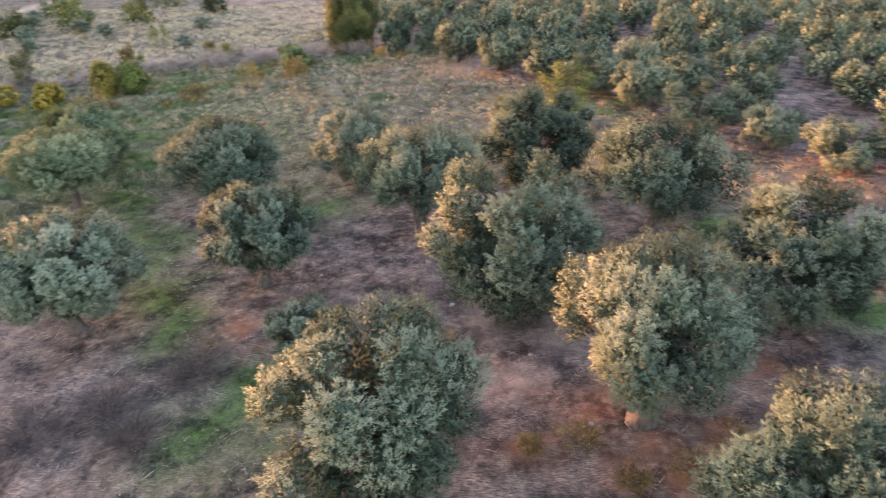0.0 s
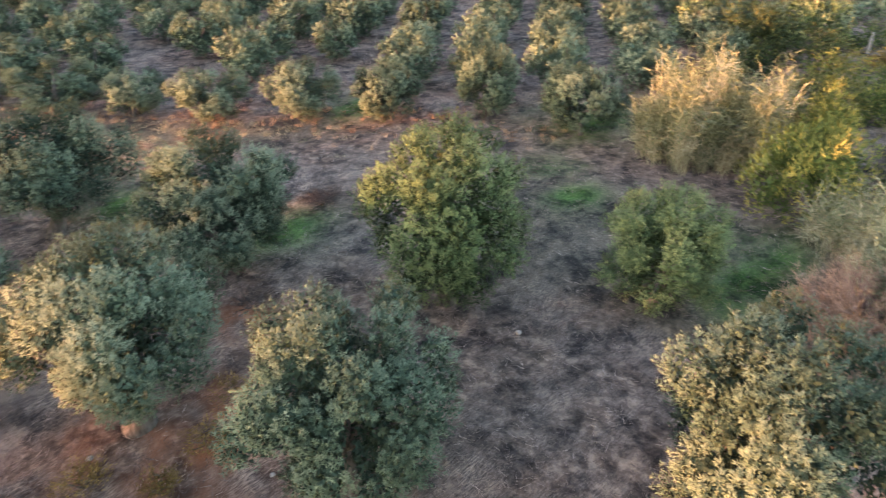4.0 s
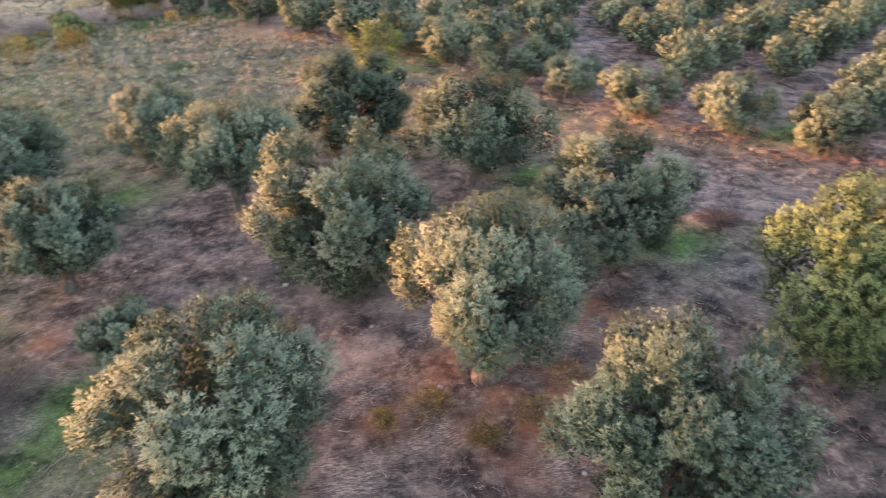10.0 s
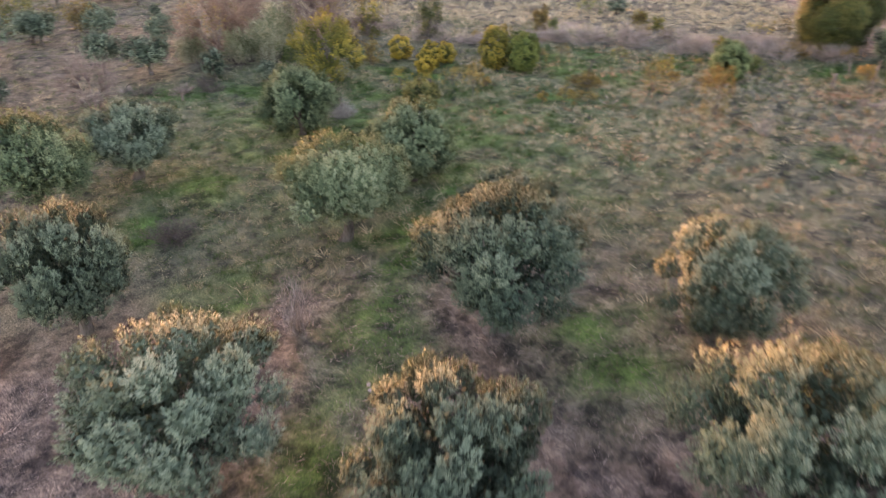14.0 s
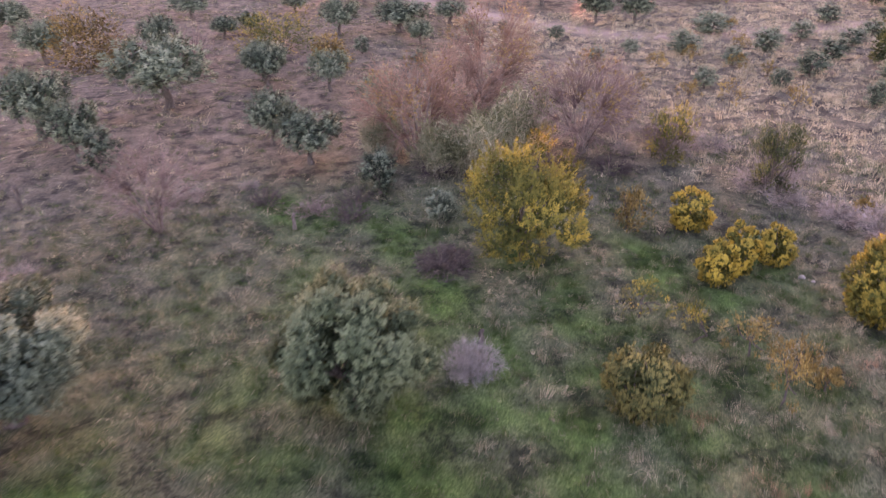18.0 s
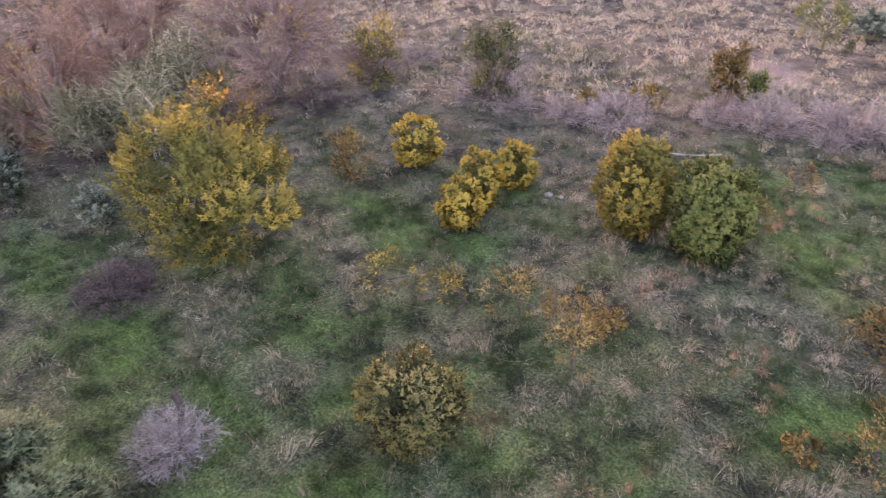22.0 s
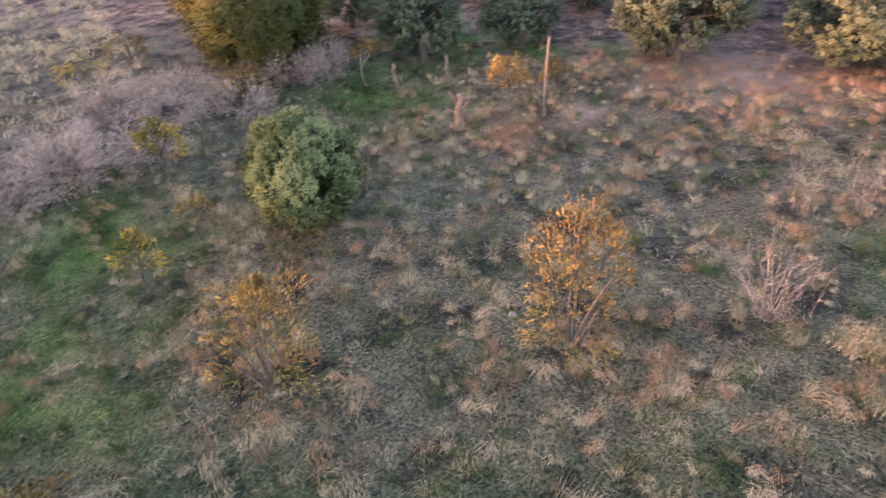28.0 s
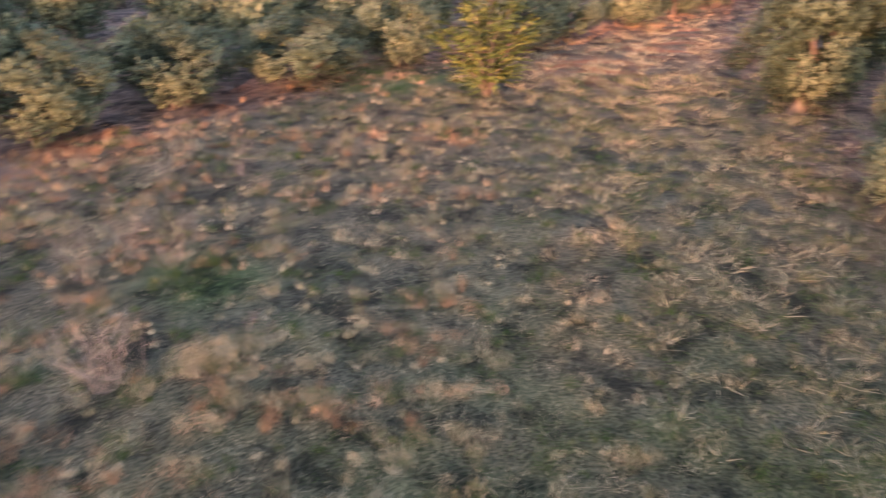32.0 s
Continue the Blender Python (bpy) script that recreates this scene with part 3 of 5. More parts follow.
for key, val in (("grove", gr * (0.75 + 0.25 * wave(x1, y1, 3, 2))), ("green", green_share(x1, y1) * 0.95),
                 ("bare", np.maximum(spots(x1, y1, bare_rows), 0.8 * segments(x1, y1, TRACK, 1.1)) * 0.7), ("rust_red", spots(x1, y1, rust_red_rows) * np.clip(1.3 * wave(x1, y1, 0.5, 4) - 0.1, 0, 0.95))):
    at = gme.attributes.new(key, "FLOAT", "POINT")
    at.data.foreach_set("value", val.astype(np.float32))
ground = tagged(new("ground", gme), "grove floor and dry autumn meadow with green patches", "ground", kind="structure")

# ---- olive trees of the near grove ----
_r = np.random.RandomState(11)


def full_crown(w, count, up=0.55, low=0.2, lobes_=35):
    """Leaf numbers for a grove olive that the flight passes near."""
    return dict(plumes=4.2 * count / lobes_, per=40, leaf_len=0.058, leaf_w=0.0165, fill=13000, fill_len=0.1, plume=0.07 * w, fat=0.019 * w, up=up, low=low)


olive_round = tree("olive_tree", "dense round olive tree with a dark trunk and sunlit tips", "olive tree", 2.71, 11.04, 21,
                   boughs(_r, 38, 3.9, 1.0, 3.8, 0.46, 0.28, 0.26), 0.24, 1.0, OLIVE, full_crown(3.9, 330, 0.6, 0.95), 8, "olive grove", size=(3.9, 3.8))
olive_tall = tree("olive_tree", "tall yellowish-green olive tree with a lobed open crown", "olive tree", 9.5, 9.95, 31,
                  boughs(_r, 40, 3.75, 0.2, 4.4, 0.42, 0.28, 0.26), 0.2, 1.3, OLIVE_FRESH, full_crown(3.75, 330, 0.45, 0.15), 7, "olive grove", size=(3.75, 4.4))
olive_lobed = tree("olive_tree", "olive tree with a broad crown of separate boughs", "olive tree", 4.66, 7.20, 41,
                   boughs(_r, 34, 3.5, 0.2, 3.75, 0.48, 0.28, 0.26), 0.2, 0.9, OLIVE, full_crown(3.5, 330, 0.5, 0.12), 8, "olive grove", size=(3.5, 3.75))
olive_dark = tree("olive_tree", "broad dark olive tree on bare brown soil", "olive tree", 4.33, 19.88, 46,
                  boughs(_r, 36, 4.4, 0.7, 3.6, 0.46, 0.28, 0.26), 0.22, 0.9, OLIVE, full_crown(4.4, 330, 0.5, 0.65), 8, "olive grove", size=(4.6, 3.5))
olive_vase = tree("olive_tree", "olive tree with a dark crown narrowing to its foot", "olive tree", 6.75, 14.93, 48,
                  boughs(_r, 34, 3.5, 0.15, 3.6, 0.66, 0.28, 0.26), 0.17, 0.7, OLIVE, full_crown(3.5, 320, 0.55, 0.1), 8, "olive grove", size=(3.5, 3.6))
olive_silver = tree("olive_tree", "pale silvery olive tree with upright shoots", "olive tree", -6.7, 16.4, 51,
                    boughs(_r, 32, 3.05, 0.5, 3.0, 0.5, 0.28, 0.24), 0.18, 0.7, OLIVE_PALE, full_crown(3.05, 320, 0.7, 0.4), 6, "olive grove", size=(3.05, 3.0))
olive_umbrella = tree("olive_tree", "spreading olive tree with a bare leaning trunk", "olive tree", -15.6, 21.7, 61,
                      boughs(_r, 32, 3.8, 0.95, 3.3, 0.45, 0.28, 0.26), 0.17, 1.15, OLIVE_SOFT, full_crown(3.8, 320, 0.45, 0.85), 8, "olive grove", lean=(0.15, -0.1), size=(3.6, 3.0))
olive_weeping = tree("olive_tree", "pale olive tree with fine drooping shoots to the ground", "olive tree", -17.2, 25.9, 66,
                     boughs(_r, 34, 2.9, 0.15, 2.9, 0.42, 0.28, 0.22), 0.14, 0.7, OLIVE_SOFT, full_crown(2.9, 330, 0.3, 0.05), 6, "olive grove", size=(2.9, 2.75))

small_umbrella = tree("olive_tree", "olive tree of the western grove with a bare trunk", "olive tree", -42.75, 16.66, 71,
                      boughs(_r, 22, 2.8, 0.85, 2.85, 0.5, 0.3, 0.2), 0.13, 0.95, OLIVE_PALE, dict(plumes=11, per=24, leaf_len=0.11, leaf_w=0.036, fill=2200, fill_len=0.15, plume=0.27, fat=0.085, up=0.35, low=0.4), 6, "western grove", lean=(0.1, 0.08), size=(2.8, 2.85))
small_round = tree("olive_tree", "small round silvery olive", "olive tree", -38.0, 19.6, 81,
                   boughs(_r, 12, 1.4, 0.1, 1.85, 0.5, 0.4), 0.07, 0.4, OLIVE_PALE, dict(plumes=8, per=26, leaf_len=0.08, leaf_w=0.03, fill=1200, fill_len=0.1, plume=0.2, fat=0.07, up=0.45, low=0.08), 4, "western grove", size=(1.4, 1.85))


def olive(kind, x, y, h, w, turn, label=""):
    h0, w0 = {"round": (3.8, 3.9), "tall": (4.4, 3.75), "lobed": (3.75, 3.5), "silver": (3.0, 3.05), "umbrella": (3.0, 3.6), "dark": (3.5, 4.6), "vase": (3.6, 3.5), "weeping": (2.75, 2.9), "small": (2.85, 2.8), "ball": (1.85, 1.4)}[kind]
    src = {"round": olive_round, "tall": olive_tall, "lobed": olive_lobed, "silver": olive_silver, "umbrella": olive_umbrella, "dark": olive_dark, "vase": olive_vase, "weeping": olive_weeping, "small": small_umbrella, "ball": small_round}[kind]
    return place(src, x, y, (w / w0, w / w0, h / h0), turn, label)


olive("lobed", 0.77, 23.07, 3.7, 3.9, 40, "olive tree with an open crown and visible limbs")
olive("vase", 0.13, 14.74, 4.0, 3.9, 215, "round olive tree, warm light on its western side")
olive("round", -2.69, 19.62, 3.5, 3.7, 300, "dark dense olive tree beside a dry grass strip")
olive("lobed", -5.7, 23.8, 2.9, 2.7, 200, "small dark olive tree at the meadow's edge")
olive("round", -9.5, 20.9, 3.4, 3.9, 60, "tall full olive tree over a green strip")
olive("silver", -11.0, 14.2, 3.15, 3.6, 150, "large silvery olive tree with drooping boughs")
olive("lobed", -1.94, 8.67, 3.8, 3.9, 250, "pale green olive tree with orange-lit tips")
olive("silver", -4.4, 12.85, 1.6, 1.8, 30, "young bushy olive tree")
olive("lobed", 8.5, 2.3, 3.8, 3.7, 15, "olive tree with one sunlit bough")
olive("tall", 12.79, 6.42, 2.9, 2.8, 95, "small round green olive tree")
olive("weeping", -23.6, 26.1, 2.75, 2.8, 100, "small olive tree alone in the western meadow")
olive("silver", -24.8, 19.95, 2.8, 3.3, 10, "silvery olive tree with a short dark trunk")
olive("umbrella", -24.0, 16.5, 3.5, 3.8, 190, "olive tree with a wide crown over dry grass")
olive("silver", -16.76, 14.71, 3.3, 2.8, 330, "olive tree with a silvery flank and dark trunk")
olive("silver", -11.8, 24.3, 2.0, 2.8, 280, "thin low olive tree with sparse shoots")
# the western grove
olive("small", -39.41, 18.57, 2.4, 2.0, 20)
olive("small", -45.7, 21.1, 3.3, 4.3, 170)
olive("small", -49.7, 25.5, 2.1, 2.4, 260)
olive("small", -39.7, 25.45, 2.2, 2.0, 300)
olive("small", -36.95, 26.6, 2.05, 2.4, 350)
olive("small", -42.1, 30.0, 2.0, 1.8, 66)
olive("small", -46.5, 28.4, 2.0, 2.0, 15)
olive("ball", -33.9, 28.5, 1.6, 1.3, 75)
olive("ball", -31.2, 29.8, 1.1, 1.0, 125)
for _x, _y, _h, _w in ((-59.2, 34.5, 2.1, 3.7), (-60.6, 38.3, 1.6, 2.4), (-58.6, 30.5, 2.3, 2.5), (-67.3, 21.2, 1.8, 2.9), (-61.6, 25.1, 1.4, 1.7), (-60.2, 23.5, 1.4, 1.9),
                       (-57.7, 47.6, 2.3, 2.5), (-57.5, 50.4, 2.2, 2.6), (-55, 34.8, 1.6, 1.7), (-67, 28.4, 1.4, 2), (-56.5, 13.9, 2.4, 2.5), (-64.7, 10.4, 2.2, 2.8), (-59.8, 9.7, 2, 1.6),
                       (-48.6, 25.6, 2.1, 2.1), (-54.7, 20.3, 2.6, 2.2), (-70, 34, 2.4, 3), (-66, 47, 2.6, 3.2), (-72, 40, 2.6, 3), (-63, 53, 2.4, 3), (-75, 27, 2.6, 3.4)):
    olive("small", _x, _y, _h, _w, (_x * 37) % 360, "far olive tree on pale open ground")

# ---- the orchard ----
_r = np.random.RandomState(77)
orch = []
for k, (seed, mat) in enumerate(((101, ORCHARD_LIT_LEAF), (111, ORCHARD_LIT_LEAF), (121, ORCHARD_LIT_LEAF), (131, ORCHARD_LIT_LEAF))):
    lb = boughs(_r, 20 + k, 2.35, 0.1, 2.0, 0.52, 0.3, 0.14)
    orch.append((seed, mat, lb))
front_row = [(-8.6, 50.9, 1.4, 1.4), (-8.2, 47.6, 1.75, 1.95), (-5.8, 46.9, 1.6, 1.5), (-3.6, 43.8, 2.5, 2.3), (-0.95, 41.2, 2.35, 2.1), (1.8, 39.1, 2.7, 1.9), (3.9, 36.1, 2.9, 1.7),
             (5.9, 33.4, 2.3, 2.0), (7.8, 29.5, 2.6, 1.8), (9.85, 27.4, 1.9, 1.6), (11.7, 24.7, 2.1, 1.7), (14.05, 22.15, 2.1, 1.95), (16.05, 19.75, 1.9, 1.9), (18.8, 17.2, 1.9, 2.4), (19.9, 13.8, 2.3, 2.1)]
spots_orchard = [(x, y, 1.3 * w / 2.35, 1.15 * h / 2.0, True) for x, y, w, h in front_row]
for a in range(-24, 22):
    for b in range(1, 21):
        j = _r.uniform(-0.35, 0.35, 2)
        w, h = _r.uniform(0.95, 1.25), _r.uniform(0.95, 1.2)
        q = np.array([5.55, 33.0]) + U_ROW * (a * 3.35 + j[0]) + V_ROW * (b * 3.5 + j[1])
        if q[1] < -6 or q[1] > 95 or q[0] > 75 or q[0] < -8.5 - 0.25 * (q[1] - 49):
            continue
        if q[0] > 16 and q[1] < 13.5 - 0.1 * (q[0] - 20):
            continue
        if _r.uniform() < 0.05:
            continue
        spots_orchard.append((q[0], q[1], w, h, False))
spots_orchard.sort(key=lambda s: (s[0] + 5) ** 2 + (s[1] - 20) ** 2)
templates = {True: [], False: []}
FAR = []
for i, (x, y, w, h, front) in enumerate(spots_orchard):
    k = int(_r.randint(4))
    turn = _r.uniform(0, 360)
    if i < 120 or front:
        made = templates[front]
        if len(made) < (2 if front else 4):
            seed, mat, lb = orch[len(made)]
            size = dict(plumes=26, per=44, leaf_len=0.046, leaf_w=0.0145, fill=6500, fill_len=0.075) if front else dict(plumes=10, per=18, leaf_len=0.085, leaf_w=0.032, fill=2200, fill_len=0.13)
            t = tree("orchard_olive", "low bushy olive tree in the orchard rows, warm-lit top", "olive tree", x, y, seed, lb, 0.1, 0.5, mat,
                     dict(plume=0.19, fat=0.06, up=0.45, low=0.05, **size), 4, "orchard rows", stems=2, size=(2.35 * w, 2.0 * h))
            made.append((t, w, h))
        else:
            src, w0, h0 = made[k % len(made)]
            place(src, x, y, (w / w0, w / w0, h / h0), turn)
    else:
        FAR.append((x, y, w, h, turn, k))
# the farthest rows, joined
far_v, far_t, far_n = [], [], []
for k in range(4):
    seed, mat, lb = orch[k]
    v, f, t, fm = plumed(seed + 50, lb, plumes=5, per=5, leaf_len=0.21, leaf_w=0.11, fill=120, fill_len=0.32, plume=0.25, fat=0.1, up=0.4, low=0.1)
    for x, y, w, h, turn, kk in FAR:
        if kk == k:
            c, s = math.cos(turn), math.sin(turn)
            q = np.stack([(v[:, 0] * c - v[:, 1] * s) * w + x, (v[:, 0] * s + v[:, 1] * c) * w + y, v[:, 2] * h + float(lie(x, y))], 1)
            far_v.append(q)
            far_t.append(t)
            far_n.append(np.stack([fm[:, 0] * c - fm[:, 1] * s, fm[:, 0] * s + fm[:, 1] * c, fm[:, 2]], 1))
if far_v:
    vv = np.concatenate(far_v)
    tagged(new("far_olive_rows", mesh_of("far_olive_rows", vv, np.arange(len(vv)).reshape(-1, 3), ORCHARD_LIT_LEAF, np.concatenate(far_t), normals=np.concatenate(far_n))),
           "distant rows of low olive trees", "olive trees", kind="stuff")

# ---- shrubs, saplings, brush ----
def bush(name, label, category, x, y, h, w, mat, seed, count=900, leaf=(0.09, 0.045), stems=4, low=0.08, up=0.4, group="", size=0.5, clump=0.45, shade=0.2, shoot=0.16, n_lobes=9, bark=None, dense=1.0, ball=False, tone=0.42):
    """A leafy shrub with several stems rising from one root."""
    r = np.random.RandomState(seed)
    lb = lobes(r, n_lobes, w, 0.08 * h, h * 0.95, 1.0, size=size)
    ring = np.arange(6) * 1.047 + r.uniform(0, 1)
    lb = np.concatenate([lb, np.stack([np.cos(ring) * 0.3 * w, np.sin(ring) * 0.3 * w, np.full(6, 0.17 * h), np.full(6, 0.15 * w)], 1)])
    ob = tagged(new(name), label, category, group)
    for v, f in limbs_to(lb, (0, 0, -0.06), 0.012 + 0.013 * h, seed, stems, 0.2):
        part("stem", mesh_of("stem", v, f, bark or BARK, smooth=True), ob)
    if ball:
        lb = np.concatenate([boughs(r, n_lobes, w, 0.02 * h, h, 0.45, size), lb[-6:]])
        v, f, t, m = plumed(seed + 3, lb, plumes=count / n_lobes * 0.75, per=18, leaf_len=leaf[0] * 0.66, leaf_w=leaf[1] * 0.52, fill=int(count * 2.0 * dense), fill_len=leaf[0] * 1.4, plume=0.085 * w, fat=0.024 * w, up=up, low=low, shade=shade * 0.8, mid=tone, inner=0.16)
    else:
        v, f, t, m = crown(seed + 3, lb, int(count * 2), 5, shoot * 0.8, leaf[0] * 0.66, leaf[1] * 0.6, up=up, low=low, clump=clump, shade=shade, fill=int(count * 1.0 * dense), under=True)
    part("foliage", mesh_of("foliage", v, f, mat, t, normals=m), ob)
    ob.matrix_basis = pose(x, y, float(lie(x, y))) @ fitted(v, (w, h))
    return ob


def strips(a, b, wa, tint, r):
    """Slim pointed twigs from a to b."""
    d = b - a
    s = unit(np.cross(d, r.normal(0, 1, d.shape))) * np.asarray(wa).reshape(-1, 1)
    v = np.stack([a - s, a + s, b], 1).reshape(-1, 3)
    return v, np.arange(len(v)).reshape(-1, 3), np.repeat(tint, 3)


def twig_mass(seed, h, w, shoots, side, thick=0.008, up=0.9, droop=0.0, round_top=0.75):
    """Bare branching twigs fanning out of one root."""
    r = np.random.RandomState(seed)
    a = r.uniform(0, 6.283, shoots)
    e = np.sqrt(r.uniform(0.02, 1, shoots))
    tip = np.stack([np.cos(a) * e * w * 0.5, np.sin(a) * e * w * 0.5, h * (1 - (1 - round_top) * 2 * e ** 2) * r.uniform(0.65, 1.05, shoots)], 1)
    root = np.stack([np.cos(a) * e * w * 0.12, np.sin(a) * e * w * 0.12, np.full(shoots, -0.03)], 1)
    mid = root * 0.55 + tip * 0.45 + r.normal(0, 0.09 * h, (shoots, 3))
    V, T = [], []
    for p, q, k in ((root, mid, 1.3), (mid, tip, 0.9)):
        v, f, t = strips(p, q + 0.1 * (q - p), thick * k * r.uniform(0.7, 1.5, shoots), r.uniform(0.1, 0.7, shoots), r)
        V.append(v)
        T.append(t)
    n = shoots * side
    k = r.randint(0, shoots, n)
    s = r.uniform(0.15, 1, n)[:, None]
    base = np.where(s < 0.5, root[k] + (mid[k] - root[k]) * s * 2, mid[k] + (tip[k] - mid[k]) * (s * 2 - 1))
    d = unit(unit(tip[k] - root[k]) * up + r.normal(0, 0.55, (n, 3)) - np.array([0, 0, droop]))
    v, f, t = strips(base, base + d * (r.uniform(0.08, 0.26, n) * (0.4 + 0.5 * h))[:, None], thick * 0.55 * np.ones(n), r.uniform(0.2, 1, n), r)
    V.append(v)
    T.append(t)
    v = np.concatenate(V)
    return v, np.arange(len(v)).reshape(-1, 3), np.concatenate(T)


def twig_bush(name, label, category, x, y, h, w, mat, seed, shoots=90, side=14, thick=0.008, group="", stems=0, **kw):
    ob = tagged(new(name), label, category, group)
    r = np.random.RandomState(seed)
    for k in range(stems):
        a = k * 2.4 + r.uniform(0, 1)
        q = np.linspace(0, 1, 6)
        pts = np.stack([np.cos(a) * w * 0.3 * q ** 1.3, np.sin(a) * w * 0.3 * q ** 1.3, -0.06 + h * 0.7 * q], 1) + r.normal(0, 0.03, (6, 3))
        v, f = tube(pts, np.linspace(0.05, 0.012, 6), 6, seed + k, 0.1)
        part("stem", mesh_of("stem", v, f, BARK, smooth=True), ob)
    v, f, t = twig_mass(seed, h, w, shoots, side, thick, **kw)
    part("branchwork", mesh_of("branchwork", v, f, mat, t), ob)
    ob.matrix_basis = pose(x, y, float(lie(x, y)))
    return ob


def twig_crown(seed, lob, plumes, per, length, thick, up=0.3, droop=0.0):
    """Fine bare twigs all over the boughs of a leafless crown."""
    r = np.random.RandomState(seed)
    root, axis_, out_l, k = plumes_on(r, lob, plumes, up)
    n = len(root)
    L = length * r.uniform(0.6, 1.4, n)
    tip = root + axis_ * L[:, None]
    inner = lob[k, :3] * np.array([0.6, 0.6, 0.75])
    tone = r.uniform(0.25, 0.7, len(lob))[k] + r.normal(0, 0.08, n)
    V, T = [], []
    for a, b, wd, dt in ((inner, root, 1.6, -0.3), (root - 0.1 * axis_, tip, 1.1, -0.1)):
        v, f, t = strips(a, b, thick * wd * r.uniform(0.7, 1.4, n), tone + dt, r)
        V.append(v)
        T.append(t)
    j = np.repeat(np.arange(n), per)
    u = r.uniform(-0.6, 1, len(j))
    base = root[j] + axis_[j] * (u * L[j])[:, None]
    d = unit(axis_[j] * 0.8 + r.normal(0, 0.5, (len(j), 3)) - np.array([0, 0, droop]))
    v, f, t = strips(base, base + d * (L[j] * r.uniform(0.35, 0.9, len(j)))[:, None], thick * r.uniform(0.5, 0.9, len(j)), tone[j] + 0.25 * u + r.normal(0, 0.08, len(j)), r)
    V.append(v)
    T.append(t)
    v = np.concatenate(V)
    return v, np.arange(len(v)).reshape(-1, 3), np.clip(np.concatenate(T), 0, 1)


def bare_tree(name, label, category, x, y, h, w, mat, seed, count=18, plumes=26, per=9, length=0.5, thick=0.006, stems=7, group="", low=0.12, leafed=None):
    """A leafless multi-stemmed tree or bush with a soft crown of twigs, some with the last leaves on it."""
    r = np.random.RandomState(seed)
    lb = boughs(r, count, w * 0.9, low * h, h * 0.95, 0.6, 0.34, 0.2)
    ob = tagged(new(name), label, category, group)
    for v, f in limbs_to(lb, (0, 0, -0.06), 0.02 + 0.016 * h, seed + 2, stems, 0.25):
        part("stem", mesh_of("stem", v, f, GREY_WOOD, smooth=True), ob)
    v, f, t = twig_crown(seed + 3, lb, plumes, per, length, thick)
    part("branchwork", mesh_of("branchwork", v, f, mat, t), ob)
    if leafed:
        up = lb[lb[:, 2] > np.percentile(lb[:, 2], 45)][::2]
        v2, f2, t2, n2 = plumed(seed + 5, up, 16, 7, 0.1, 0.05, 10, 0.1, 0.4, 0.16, 0.4, 0.1, 0.2, 0.6)
        part("foliage", mesh_of("foliage", v2, f2, leafed, t2, normals=n2), ob, "last autumn leaves")
    ob.matrix_basis = pose(x, y, float(lie(x, y))) @ fitted(v, (w, h))
    return ob


def sapling(name, label, x, y, h, w, mat, seed, count=170, low=0.3, lean=(0, 0), trunk=0.026, group="", leaf=(0.085, 0.06), bark=None):
    """A small trunk with a few limbs and sparse leaves."""
    r = np.random.RandomState(seed)
    lb = lobes(r, 7, w, low * h, h, 1.1, size=0.45)
    ob = tagged(new(name), label, "sapling", group)
    fork = 0.42 * h
    q = np.linspace(0, 1, 6)
    pts = np.stack([lean[0] * q + 0.03 * np.sin(q * 5 + seed), lean[1] * q, -0.08 + (fork + 0.08) * q], 1)
    v, f = tube(pts, np.linspace(trunk * 1.25, trunk * 0.75, 6), 7, seed, 0.15)
    part("trunk", mesh_of("trunk", v, f, bark or BARK, smooth=True), ob)
    for v, f in limbs_to(lb, pts[-1], trunk, seed + 5, 5, 0.2):
        part("limb", mesh_of("limb", v, f, bark or BARK, smooth=True), ob)
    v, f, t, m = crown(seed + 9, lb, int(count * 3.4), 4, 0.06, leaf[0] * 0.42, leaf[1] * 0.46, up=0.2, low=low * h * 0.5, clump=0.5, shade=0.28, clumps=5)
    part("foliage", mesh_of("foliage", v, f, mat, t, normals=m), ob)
    ob.matrix_basis = pose(x, y, float(lie(x, y))) @ fitted(v, (w, h))
    return ob


def snag(name, label, category, x, y, h, r0, seed, lean=(0, 0), mat=None, fork=0):
    """A broken trunk or a post with a splintered end."""
    r = np.random.RandomState(seed)
    q = np.linspace(0, 1, 8)
    pts = np.stack([lean[0] * q + r.normal(0, 0.012, 8), lean[1] * q + r.normal(0, 0.012, 8), -0.1 + (h + 0.1) * q], 1)
    ob = tagged(new(name), label, category)
    v, f = tube(pts, r0 * (1.25 - 0.35 * q) * r.uniform(0.9, 1.1, 8), 9, seed, 0.16)
    part("trunk", mesh_of("trunk", v, f, mat or GREY_WOOD, smooth=True), ob)
    for k in range(fork):
        a = r.uniform(0, 6.28)
        p = pts[4 + k % 3]
        e = p + np.array([math.cos(a) * 0.3, math.sin(a) * 0.3, 0.35]) * (0.5 + 0.5 * h)
        v, f = tube(np.linspace(p, e, 4) + r.normal(0, 0.015, (4, 3)), np.linspace(r0 * 0.5, 0.012, 4), 6, seed + k, 0.1)
        part("branch", mesh_of("branch", v, f, mat or GREY_WOOD, smooth=True), ob)
    ob.matrix_basis = pose(x, y, float(lie(x, y)))
    return ob


